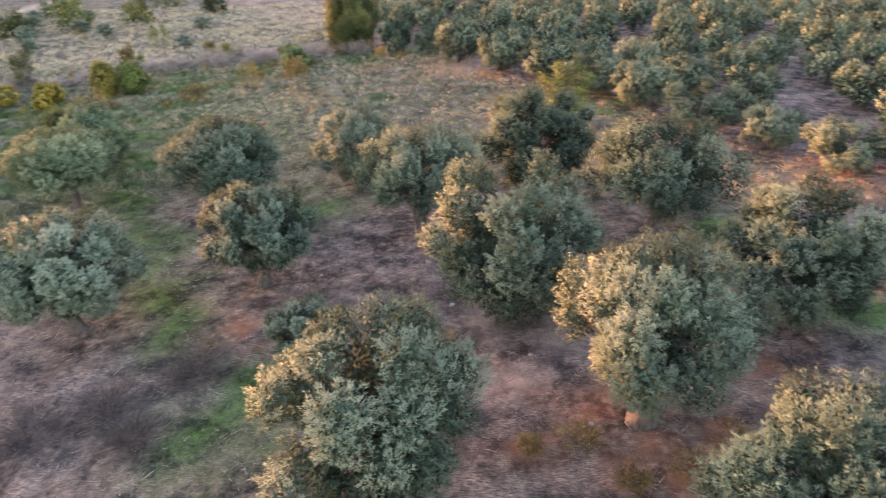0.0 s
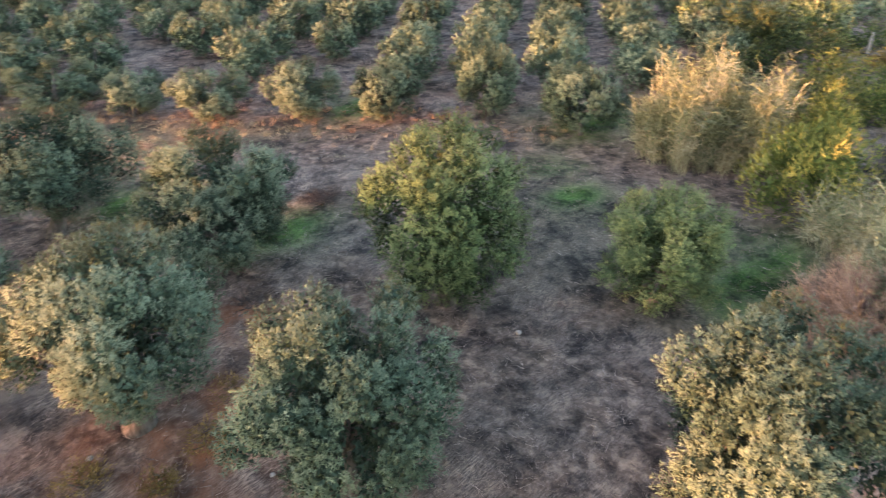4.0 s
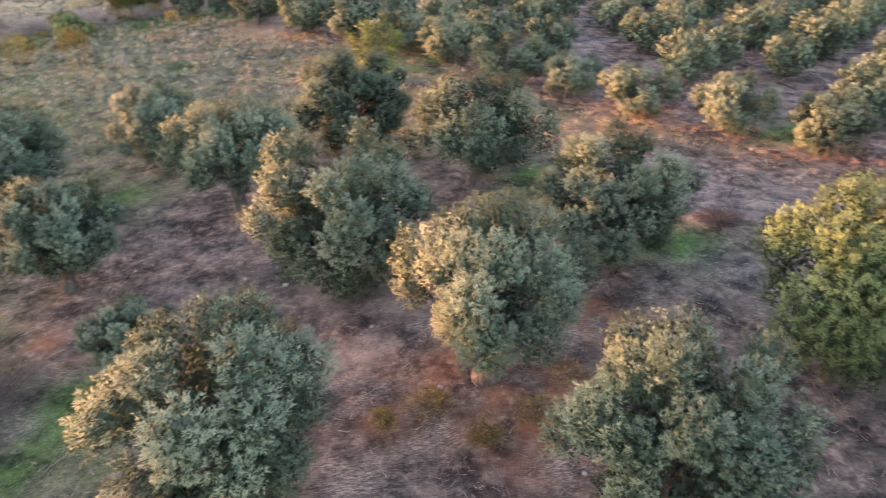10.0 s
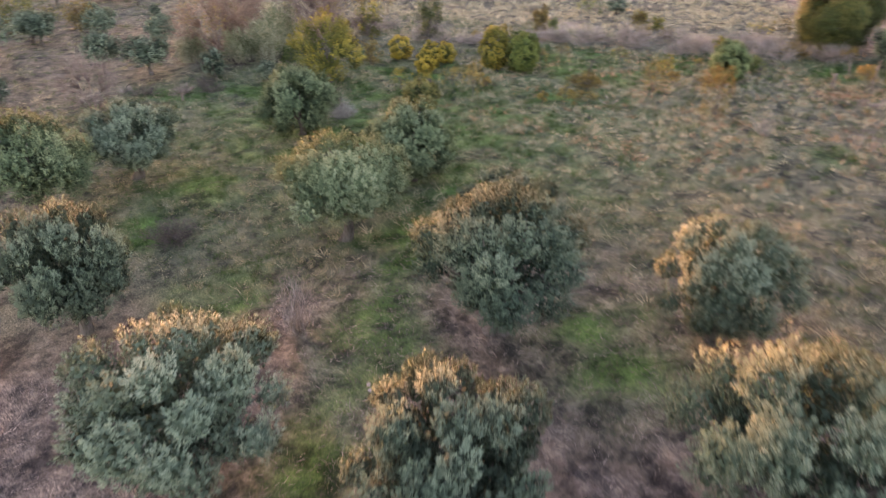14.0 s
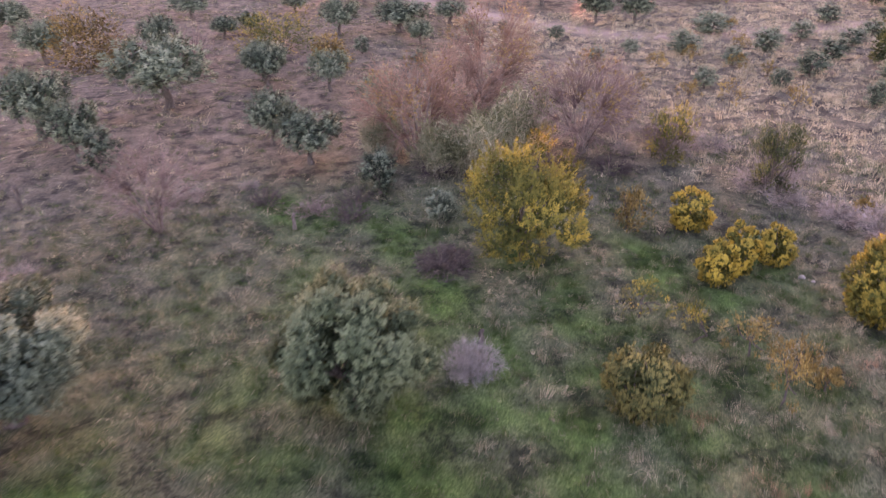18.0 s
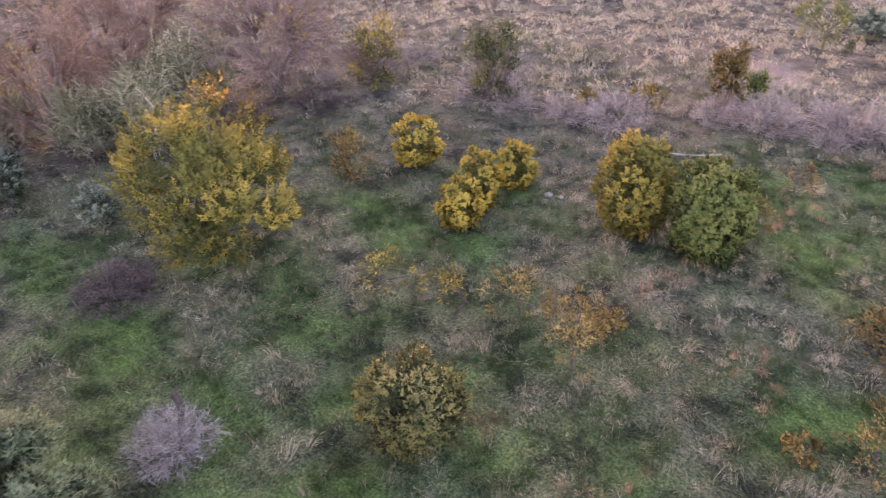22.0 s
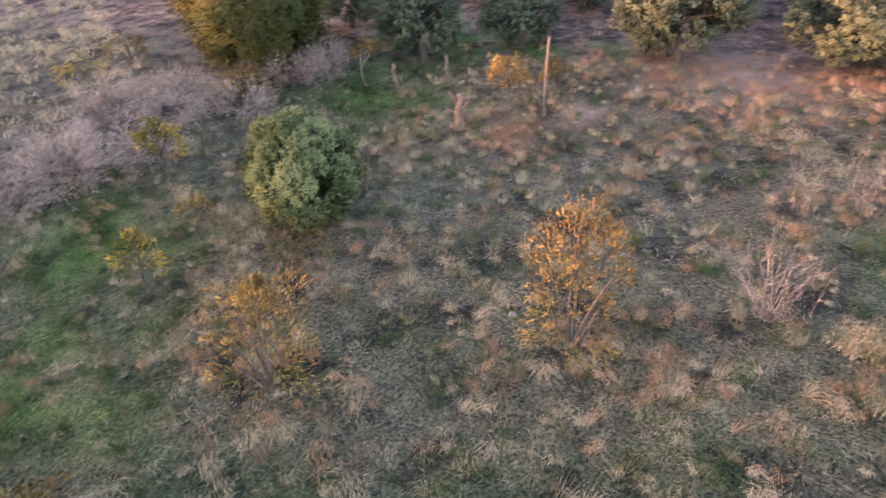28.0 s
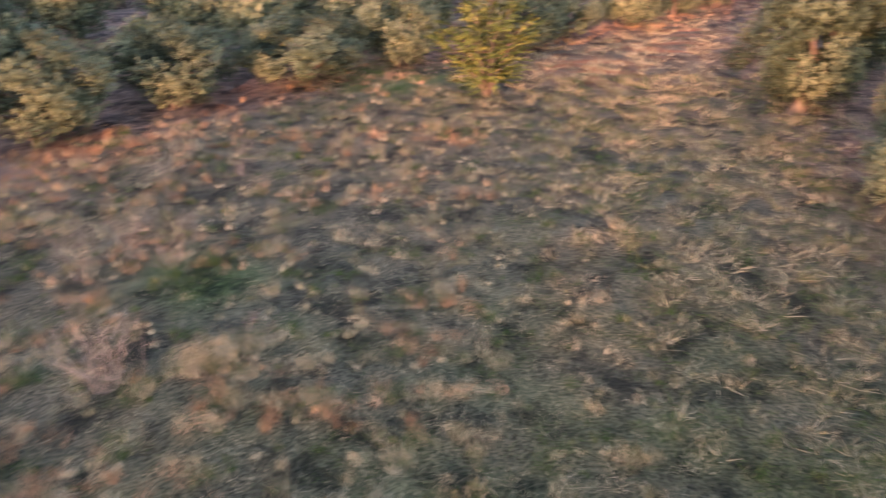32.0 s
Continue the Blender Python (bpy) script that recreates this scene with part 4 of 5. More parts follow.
def plume_tree(name, label, category, x, y, h, w, mat, seed, stems=10, shoots=60, per=26, leaf=(0.055, 0.03), low=0.1, group="", bright=0.5, bark=None):
    """Arching shoots set with small leaves, fanning from a few stems, with gaps between them."""
    r = np.random.RandomState(seed)
    ob = tagged(new(name), label, category, group)
    V, F, T, N, o = [], [], [], [], 0
    for s in range(stems):
        a = s * 2.4 + r.uniform(-0.4, 0.4)
        e = math.sqrt((s + 0.6) / stems)
        q = np.linspace(0, 1, 7)
        top = np.array([math.cos(a) * e * w * 0.38, math.sin(a) * e * w * 0.38, h * (0.94 - 0.4 * e * e) * r.uniform(0.82, 1.03)])
        pts = np.stack([top[0] * q ** 1.25, top[1] * q ** 1.25, -0.06 + top[2] * q], 1) + r.normal(0, 0.03, (7, 3)) * q[:, None]
        v, f = tube(pts, np.linspace(0.022 + 0.012 * h, 0.008, 7), 6, seed + s, 0.1)
        part("stem", mesh_of("stem", v, f, bark or BARK, smooth=True), ob)
        m = shoots
        u = r.uniform(low, 1, m) ** 0.8
        b = np.stack([np.interp(u, q, pts[:, c]) for c in range(3)], 1)
        d = unit(np.stack([np.cos(a) + r.normal(0, 1.0, m), np.sin(a) + r.normal(0, 1.0, m), 0.7 + r.normal(0, 0.5, m)], 1))
        L = w * 0.2 * r.uniform(0.5, 1.2, m) * (1.15 - 0.55 * u)
        tone = bright + r.uniform(-0.22, 0.22) + r.normal(0, 0.08, m)
        for k in range(4):
            c = b + d * (L * (0.25 + 0.25 * k))[:, None] - np.array([0, 0, 0.05]) * (k * k / 9) * L[:, None]
            # sunlit shoot ends are painted in: the tint rises outward
            v, f, t, nn = sprigs(c, d, L * 0.26, max(2, per // 4), leaf[0], leaf[1], np.clip(tone + 0.07 * k - 0.05, 0, 1), r, 0.6, unit(d + np.array([0, 0, 0.5])))
            V.append(v)
            F.append(f + o)
            T.append(t)
            N.append(nn)
            o += len(v)
    v = np.concatenate(V)
    part("foliage", mesh_of("foliage", v, np.concatenate(F), mat, np.concatenate(T), normals=np.concatenate(N)), ob)
    ob.matrix_basis = pose(x, y, float(lie(x, y))) @ fitted(v, (w, h))
    return ob


def reed_clump(label, x, y, h, w, seed, count, group="ditch reeds"):
    """Bunches of upright canes with arching pointed leaves, each bunch a part."""
    ob = tagged(new("reed_clump"), label, "reeds", group)
    r = np.random.RandomState(seed)
    for b in range(16):
        n = max(8, count // 16)
        a, e = b * 2.4 + r.uniform(-0.3, 0.3), math.sqrt((b + 0.5) / 16) * w * 0.5
        c = np.array([math.cos(a) * e, math.sin(a) * e, -0.05])
        hb = h * r.uniform(0.62, 1.05) * (1 - 0.25 * (e / (w * 0.5)) ** 2)
        p = c + np.stack([r.normal(0, 0.14, n), r.normal(0, 0.14, n), np.zeros(n)], 1)
        tip = p + np.stack([r.normal(0, 0.06 * h, n) + c[0] * 0.25, r.normal(0, 0.06 * h, n) + c[1] * 0.25, hb * r.uniform(0.7, 1.05, n)], 1)
        t0 = r.uniform(0.35, 0.8) + r.normal(0, 0.1, n)
        V, T = [], []
        v, f, t = strips(p, tip, 0.009 * np.ones(n), t0, r)
        V.append(v)
        T.append(t)
        for s in np.linspace(0.2, 0.97, 9):
            q = p + (tip - p) * s
            d = unit(unit(tip - p) * 0.8 + r.normal(0, 0.42, (n, 3)))
            m = q + d * r.uniform(0.16, 0.34, (n, 1))
            g = m + unit(d + np.array([0, 0, -0.75])) * r.uniform(0.12, 0.3, (n, 1))
            tt = np.clip(t0 + r.uniform(-0.3, 0.15, n) - 0.25 * (s > 0.55), 0, 1)
            for u, k, wd in ((q, m + 0.3 * (g - m), 0.017), (m - 0.25 * (m - q), g, 0.014)):
                v, f, t = strips(u, k, wd * np.ones(n), tt, r)
                V.append(v)
                T.append(t)
        v = np.concatenate(V)
        part("cane", mesh_of("cane", v, np.arange(len(v)).reshape(-1, 3), REED, np.clip(np.concatenate(T), 0, 1)), ob)
    ob.matrix_basis = pose(x, y, float(lie(x, y)))
    return ob


# west: yellow tree, thicket, green meadow
_r = np.random.RandomState(301)
tree("yellow_tree", "yellow-green autumn tree with several stems and bright tips", "tree", -28.2, 31.3, 302, boughs(_r, 24, 3.2, 0.2, 3.3, 0.4, 0.24, 0.34), 0.09, 0.8, YELLOW_LEAF,
     dict(plumes=17, per=46, leaf_len=0.07, leaf_w=0.036, fill=3200, fill_len=0.12, plume=0.5, fat=0.08, up=0.8, low=0.1, shade=0.26, mid=0.44), 10, stems=4, size=(3.4, 3.3))
for k, (x, y, h, w, n) in enumerate(((-36.6, 30.3, 3.9, 4.2, 20), (-35.4, 36.2, 3.9, 4.3, 20), (-41.2, 34.6, 4.6, 4.6, 20), (-38.3, 32.6, 4.0, 3.4, 16), (-34.0, 38.9, 1.7, 2.4, 12), (-37.6, 38.4, 2.6, 2.8, 12))):
    bare_tree("bare_thicket", "tall leafless thicket of reddish grey twigs", "thicket", x, y, h, w, (RED_TWIG, PINK_TWIG, RED_TWIG, RED_TWIG, PINK_TWIG, PINK_TWIG)[k], 320 + k, n, 36, 9, 0.55, 0.0065, 9, "thicket", leafed=ORANGE_LEAF if k in (0, 1, 2) else None)
for k, (x, y, h, w) in enumerate(((-35.6, 33.2, 2.7, 1.7), (-36.2, 34.3, 2.9, 1.6), (-34.6, 31.9, 2.3, 1.4), (-35.2, 30.9, 1.9, 1.2), (-37.2, 29.2, 1.7, 1.0))):
    reed_clump("yellow-green reeds with a dark reddish foot", x, y, h, w, 340 + k, 260, "thicket reeds")
for k, (x, y, h, w) in enumerate(((-34.6, 30.5, 0.9, 1.7), (-34.4, 32.2, 0.8, 1.7), (-34.0, 34.6, 0.9, 1.9), (-33.2, 36.3, 0.8, 1.7), (-35.4, 28.8, 0.8, 1.4))):
    bare_tree("dark_scrub", "dark red-brown scrub at a thicket's foot", "scrub", x, y, h, w, DARK_TWIG, 350 + k, 10, 16, 8, 0.25, 0.007, 4, "thicket", low=0.0)
bush("thicket_shrub", "grey-green shrub grown into a bare thicket", "shrub", -33.4, 32.7, 1.2, 1.5, SHRUB_LEAF, 344, 500, (0.08, 0.03), 4, 0.02, 0.5)
bush("grey_shrub", "soft grey-green shrub beside dark brush", "shrub", -31.1, 29.9, 1.1, 1.0, OLIVE_PALE, 330, 600, (0.06, 0.02), 4, 0.02, 0.6)
bush("grey_shrub", "tall grey-green shrub beside the thicket", "shrub", -34.2, 28.6, 1.45, 1.0, OLIVE_PALE, 331, 600, (0.06, 0.02), 4, 0.02, 0.6)
bush("thicket_shrub", "yellow-leaved shrub at a thicket's end", "shrub", -33.6, 38.6, 2.2, 1.8, YELLOW_LEAF, 345, 500, (0.09, 0.05), 4)
bare_tree("bare_shrub", "leafless reddish shrub with fanned branches", "shrub", -32.5, 21.9, 2.9, 3.2, PINK_TWIG, 357, 14, 24, 8, 0.5, 0.0055, 8, low=0.15)
for k, (x, y, h, w, lab) in enumerate(((-28.85, 36.6, 1.25, 1.15, "bright yellow shrub in green grass"), (-25.95, 35.5, 1.2, 0.95, "bright yellow shrub with a dark base"),
                                       (-26.3, 36.3, 1.45, 0.95, "upright yellow shrub with a thin trunk"), (-26.5, 37.6, 1.1, 1.05, "low yellow-green shrub in green grass"))):
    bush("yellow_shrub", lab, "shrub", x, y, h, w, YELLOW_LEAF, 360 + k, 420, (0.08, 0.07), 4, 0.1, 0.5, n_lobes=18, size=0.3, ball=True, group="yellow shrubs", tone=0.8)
bush("brown_shrub", "brownish half-bare shrub on the meadow", "shrub", -29.3, 34.9, 1.4, 1.1, ORANGE_LEAF, 363, 220, (0.08, 0.05), 6)
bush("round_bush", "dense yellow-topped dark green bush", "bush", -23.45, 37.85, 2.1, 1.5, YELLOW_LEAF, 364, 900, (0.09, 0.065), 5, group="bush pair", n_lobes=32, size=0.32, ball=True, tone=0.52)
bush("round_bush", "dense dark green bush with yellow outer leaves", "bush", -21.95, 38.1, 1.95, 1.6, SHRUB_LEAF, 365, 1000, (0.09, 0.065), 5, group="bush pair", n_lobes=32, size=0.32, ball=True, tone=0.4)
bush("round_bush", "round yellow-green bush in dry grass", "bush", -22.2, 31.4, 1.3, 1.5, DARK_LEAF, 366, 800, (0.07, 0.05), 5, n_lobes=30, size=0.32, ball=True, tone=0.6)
bush("conical_tree", "brown-green thin conical tree by the bank", "tree", -30.3, 40.4, 2.5, 1.6, DARK_LEAF, 367, 700, (0.08, 0.04), 7, 0.3)
twig_bush("bare_shrub", "grey twigs round a thin conical tree", "shrub", -30.2, 40.3, 2.5, 1.5, DARK_TWIG, 368, 50, 16, 0.008, stems=2)
twig_bush("brush_pile", "dark heap of cut branches on the grass", "brush pile", -28.5, 29.2, 0.6, 1.9, DARK_TWIG, 370, 260, 24, 0.011, up=0.4, round_top=0.6)
twig_bush("brush_pile", "pale grey heap of dry twigs", "brush pile", -24.1, 28.6, 0.8, 1.4, GREY_TWIG, 371, 260, 26, 0.005, up=0.5, round_top=0.6)
twig_bush("brush_pile", "dark low heap of prunings on the grove floor", "brush pile", 6.3, 13.0, 0.35, 1.7, DARK_TWIG, 372, 90, 14, 0.01, up=0.2, round_top=0.7)
for k, (x, y, h, w) in enumerate(((-9.7, 10.3, 0.6, 2.6), (-6.9, 12.2, 0.6, 2.4), (-8.3, 11.0, 0.5, 2.2), (10.5, 16.1, 0.3, 1.8), (-19.6, 18.4, 0.75, 2.0), (-7.4, 10.2, 0.45, 2.0))):
    twig_bush("dry_weed_patch", "grey-violet patch of dry matted weeds", "weeds", x, y, h, w, DARK_TWIG, 380 + k, 240, 18, 0.006, up=0.3, round_top=0.6)
snag("dark_stake", "short dark stake in the meadow", "stake", -24.5, 28.9, 0.7, 0.05, 373, mat=BARK)
for k, (x, y) in enumerate(((-33.0, 26.2), (-33.9, 24.9), (-32.3, 27.3), (-33.4, 27.6))):
    twig_bush("brush_pile", "dark reddish heap of cut branches along a field edge", "brush pile", x, y, 0.5, 1.7, DARK_TWIG if k else PINK_TWIG, 374 + k, 90, 12, 0.01, up=0.4, round_top=0.6)
bush("ochre_tree", "ochre autumn tree behind the western grove", "tree", -54.7, 16.5, 3.6, 4.2, ORANGE_LEAF, 390, 900, (0.14, 0.09), 5)
bush("willow_shrub", "pale yellow willowy shrub", "shrub", -54.7, 26.6, 2.5, 5.0, YELLOW_LEAF, 391, 900, (0.2, 0.04), 6, up=0.7)
bush("willow_shrub", "ochre shrub beside a pale willowy one", "shrub", -50.5, 29.0, 2.0, 2.2, ORANGE_LEAF, 392, 400, (0.14, 0.07), 4)
twig_bush("bare_shrub", "leafless grey-brown shrub in the western grove", "shrub", -52, 22, 3.0, 3.4, PINK_TWIG, 393, 70, 20, 0.012, stems=4)
sapling("broadleaf_tree", "dark green broadleaf tree in the far meadow", -25.5, 49.4, 2.2, 1.9, SHRUB_LEAF, 394, 600, 0.2)
sapling("broadleaf_tree", "bright green leafy tree by the far track", -31.5, 57.0, 3.0, 3.6, SHRUB_LEAF, 395, 900, 0.1)
bush("autumn_bush", "orange and yellow upright bush by the bank", "bush", -25.85, 44.9, 1.7, 1.05, ORANGE_LEAF, 396, 420, (0.09, 0.06), 3)
bush("autumn_bush", "yellow-green upright bush by the bank", "bush", -25.1, 45.1, 1.1, 0.8, SHRUB_LEAF, 397, 260, (0.09, 0.05), 3)
for k, (x, y) in enumerate(((-23.0, 38.9), (-27.4, 36.9), (-22.3, 49.9), (-20.8, 49.4), (-19.3, 47.6), (-22.4, 50.4), (-20.7, 47.6))):
    if k > 1:
        bush("yellow_shrub", "small yellow shrub beyond the brush bank", "shrub", x, y, 0.9, 1.0, YELLOW_LEAF if k % 2 else ORANGE_LEAF, 400 + k, 220, (0.09, 0.055), 3)

# saplings with orange leaves on the middle field
OR = "sparse sapling with orange autumn leaves on a thin dark trunk"
for k, (x, y, h, w, n) in enumerate(((-21.4, 33.85, 1.5, 1.15, 280), (-23.0, 34.3, 1.0, 1.1, 150),                                      (-16.1, 41.6, 1.05, 0.75, 110), (-15.1, 42.5, 0.8, 0.55, 80), (-21.6, 39.1, 1.0, 0.9, 120), (-19.2, 42.6, 0.8, 0.9, 90),
                                     (-25.0, 32.9, 1.0, 1.2, 120), (-17.8, 37.5, 0.9, 1.2, 200), (-21.9, 41.4, 0.8, 0.8, 80), (-17.6, 35.4, 0.8, 1.0, 160))):
    sapling("orange_sapling", OR, x, y, h, w, ORANGE_LEAF if k not in (2, 5, 6) else YELLOW_LEAF, 420 + k, n, 0.25, group="saplings")
bush("orange_sapling", "young tree with yellow and orange leaves down to the grass", "sapling", -11.95, 37.36, 2.1, 1.35, ORANGE_LEAF, 433, 760, (0.038, 0.036), 5, 0.15, 0.2, "saplings", 0.3, 0.6, 0.3, 0.1, 13, dense=0.1)
bush("orange_sapling", "young tree with sparse ochre leaves round a dark stem", "sapling", -15.28, 38.75, 1.6, 1.4, ORANGE_LEAF, 434, 560, (0.038, 0.036), 5, 0.25, 0.2, "saplings", 0.3, 0.6, 0.3, 0.1, 11, dense=0.1)
sapling("yellow_sapling", "yellow-leaved sapling on a bare trunk in pale brush", -15.1, 44.72, 1.25, 0.75, YELLOW_LEAF, 440, 230, 0.5, group="saplings")
sapling("yellow_sapling", "leaning sapling with a few yellow leaves", -23.9, 33.5, 0.95, 0.7, YELLOW_LEAF, 441, 110, 0.45, (0.35, 0.2), group="saplings")
snag("snag", "broken grey trunk ringed by orange shoots", "snag", -18.5, 38.5, 1.1, 0.035, 442, (0.12, 0.1), BARK, 2)
bush("orange_scrub", "low spreading orange scrub at the foot of a snag", "shrub", -18.3, 38.1, 0.55, 1.7, ORANGE_LEAF, 443, 420, (0.08, 0.055), 7, size=0.35)
bush("orange_scrub", "low spreading orange-brown scrub in dry grass", "shrub", -17.4, 36.6, 0.4, 1.3, ORANGE_LEAF, 444, 220, (0.08, 0.055), 6, size=0.35)
bush("olive_bush", "pale bushy wild olive reaching the ground", "bush", -13.5, 42.0, 1.8, 1.65, OLIVE_FRESH, 445, 3200, (0.075, 0.026), 6, 0.05, 0.6, n_lobes=34, size=0.32, ball=True, tone=0.52)
bush("orange_scrub", "low brown scrub in front of a wild olive", "shrub", -13.9, 41.2, 0.45, 1.4, ORANGE_LEAF, 446, 160, (0.07, 0.04), 5)
twig_bush("dead_bush", "bleached dead bush with fanned bare branches", "bush", -9.57, 36.42, 1.3, 1.3, PALE_TWIG, 447, 46, 11, 0.0055, up=1.2, round_top=0.8)
twig_bush("dead_branch", "fallen bleached branch in the grass", "branch", -16.2, 36.8, 0.4, 1.3, PALE_TWIG, 448, 16, 8, 0.012, up=0.5)
twig_bush("dead_branch", "bleached fallen branch beside a grass mound", "branch", -8.6, 34.9, 0.3, 1.0, PINK_TWIG, 449, 14, 8, 0.007, up=0.5)
for k, (x, y) in enumerate(((-6.5, 36.6), (-6.2, 37.3), (-6.9, 37.9), (-4.0, 37.4), (-3.0, 36.4), (-2.2, 37.6))):
    twig_bush("tall_weeds", "thin clump of tall dry weed stalks", "weeds", x, y, 1.5, 1.0, PALE_TWIG, 450 + k, 22, 5, 0.0035, up=2.2)
snag("post", "weathered upright wooden post at the field's edge", "post", -7.95, 43.05, 1.6, 0.026, 460)
snag("stump", "cut grey stump with reddish shoots", "stump", -9.55, 43.7, 0.7, 0.085, 461, fork=2)
snag("stake", "bleached forked stake in the grass", "stake", -11.1, 47.9, 0.7, 0.04, 462, (-0.25, 0.1), fork=2)
snag("stake", "bleached forked stake in the grass", "stake", -9.6, 46.2, 0.65, 0.035, 463, (-0.12, 0.05), fork=2)
snag("stake", "short bleached stake in the grass", "stake", -8.5, 45.9, 0.65, 0.035, 464, (-0.04, 0.0))
snag("stake", "dark reddish broken sapling stem", "stake", -12.3, 42.4, 0.8, 0.03, 465, (0.1, 0), BARK, 2)
sapling("orange_sapling", "leaning sapling with orange leaves beside a post", -8.4, 43.7, 1.25, 0.9, ORANGE_LEAF, 466, 240, 0.45, (0.25, 0.15), group="saplings", bark=GREY_WOOD)
sapling("orange_sapling", "pale-stemmed sapling with a tuft of red-brown leaves", -10.0, 47.1, 1.1, 0.65, ORANGE_LEAF, 467, 120, 0.6, (-0.15, 0), group="saplings", bark=GREY_WOOD)
sapling("orange_sapling", "small sapling with orange leaves by the post", -7.3, 43.5, 0.9, 0.7, ORANGE_LEAF, 468, 150, 0.3, group="saplings")
sapling("yellow_sapling", "crooked small tree with yellow-brown leaves", -14.5, 51.1, 1.3, 1.1, ORANGE_LEAF, 469, 140, 0.5, group="saplings")
sapling("yellow_sapling", "thin low tree with sparse yellow leaves", -15.6, 51.0, 1.0, 1.2, YELLOW_LEAF, 470, 110, 0.3, group="saplings")
bush("evergreen_tree", "large dark evergreen tree with yellow-lit western side", "tree", -11.6, 49.6, 4.7, 3.7, DARK_LEAF, 471, 6800, (0.08, 0.045), 8, 0.02, 0.2, n_lobes=44, size=0.3, shade=0.25, dense=1.6, ball=True, tone=0.36)
bush("orange_scrub", "brown-orange scrub under a dark evergreen", "shrub", -12.6, 47.8, 0.9, 1.5, ORANGE_LEAF, 472, 260, (0.07, 0.05), 5)
plume_tree("yellow_tree", "olive-yellow leafy tree on the orchard's edge", "tree", 2.16, 30.9, 2.9, 2.6, SHRUB_LEAF, 473, 12, 60, 24, (0.06, 0.03), bright=0.42)
bush("small_bush", "dark small bush in the open meadow", "bush", -13.3, 42.0 + 2.4, 0.8, 1.0, SHRUB_LEAF, 474, 260)

# far meadow: young olives and orange saplings
for k, (x, y, h, w) in enumerate(((-54.3, 43.3, 0.9, 1.2), (-48.2, 43.1, 0.9, 1.0), (-49.2, 45.6, 0.95, 1.1), (-48.5, 48.5, 1.5, 1.9), (-52.8, 53.1, 1.5, 2.6), (-47.7, 53.4, 1.5, 1.9),
                                  (-50.4, 58.0, 1.2, 1.6), (-54.1, 63.1, 1.3, 1.8), (-45.9, 50.0, 1.1, 1.3), (-42.5, 52.0, 1.4, 1.75), (-44.7, 55.3, 1.3, 1.65), (-47.8, 59.5, 1.1, 1.6),
                                  (-50.0, 63.0, 1.1, 1.4), (-42.3, 45.9, 1.1, 1.25), (-37.1, 51.0, 1.3, 1.25), (-39.8, 54.7, 1.7, 1.9), (-53.4, 67.5, 1.2, 1.5), (-43.1, 59.5, 1.2, 1.6),
                                  (-45.0, 62.9, 1.3, 2.2), (-47.8, 67.7, 1.2, 1.7), (-40.8, 48.9, 1.0, 1.1), (-57.1, 40.8, 0.8, 0.8), (-57.0, 38.6, 1.0, 1.1), (-54.2, 31.2, 1.1, 1.0),
                                  (-50.1, 33.7, 1.0, 0.8), (-50.8, 66.0, 1.0, 1.3), (-41.5, 66.5, 1.3, 1.8), (-38.5, 60.5, 1.3, 1.8), (-25.5, 52.8, 1.1, 1.5), (-34.6, 57.6, 1.3, 1.5), (-27.4, 60.6, 1.2, 1.8))):
    olive("ball", x, y, h, w, (k * 67) % 360, "young round olive in the far meadow")
OR2 = "small orange-leaved sapling in pale far grass"
for k, (x, y, h) in enumerate(((-41.5, 41.9, 1.2), (-38, 44.2, 1.6), (-46.3, 47.6, 1.2), (-42.7, 49.7, 1.0), (-36.7, 46.4, 1.5), (-45, 44.8, 1.2), (-43.5, 48.3, 1.3), (-39.9, 43.5, 1.2),
                               (-26.6, 42.5, 1.0), (-28.1, 41.9, 0.7), (-21.5, 34.9, 0.6), (-18.3, 34.8, 0.6), (-15, 39.9, 0.7), (-47.5, 51.5, 1.2), (-52, 54, 1.2), (-36, 56, 1.4))):
    sapling("far_sapling", OR2, x, y, h, h * 0.85, ORANGE_LEAF, 500 + k, 110, 0.3, group="far saplings", leaf=(0.12, 0.08))
for k, (x, y, h, w) in enumerate(((-43.3, 58.2, 2.6, 3.0), (-41, 63, 3.2, 3.6), (-36, 66, 2.4, 3.0), (-47, 70, 3, 4), (-30, 70, 2.4, 3.0), (-38, 76, 3, 4), (-58, 72, 3, 4), (-64, 60, 3, 3.5))):
    bush("far_bush", "dark rounded bush beyond the meadow", "bush", x, y, h, w, SHRUB_LEAF if k % 2 else DARK_LEAF, 520 + k, 420, (0.2, 0.12), 3)

# the pale brush along the bank
brush_kinds = []
for k in range(4):
    brush_kinds.append(bare_tree("dry_brush", "pale pinkish-grey dry brush bush on the bank", "brush", *((-19.6, 45.9), (-16.6, 46.6), (-22.4, 45.1), (-14.4, 47.2))[k], 0.85, 1.7, PALE_TWIG, 540 + k,
                                 13, 18, 9, 0.24, 0.005, 3, "bank brush", 0.0))
_r = np.random.RandomState(8)
bank_pts = []
for (ax, ay), (bx, by) in zip(BANK[2:-1], BANK[3:]):
    L = math.hypot(bx - ax, by - ay)
    for s in np.arange(0, L, 0.78):
        bank_pts.append((ax + (bx - ax) * s / L + _r.normal(0, 0.75), ay + (by - ay) * s / L + _r.normal(0, 0.75)))
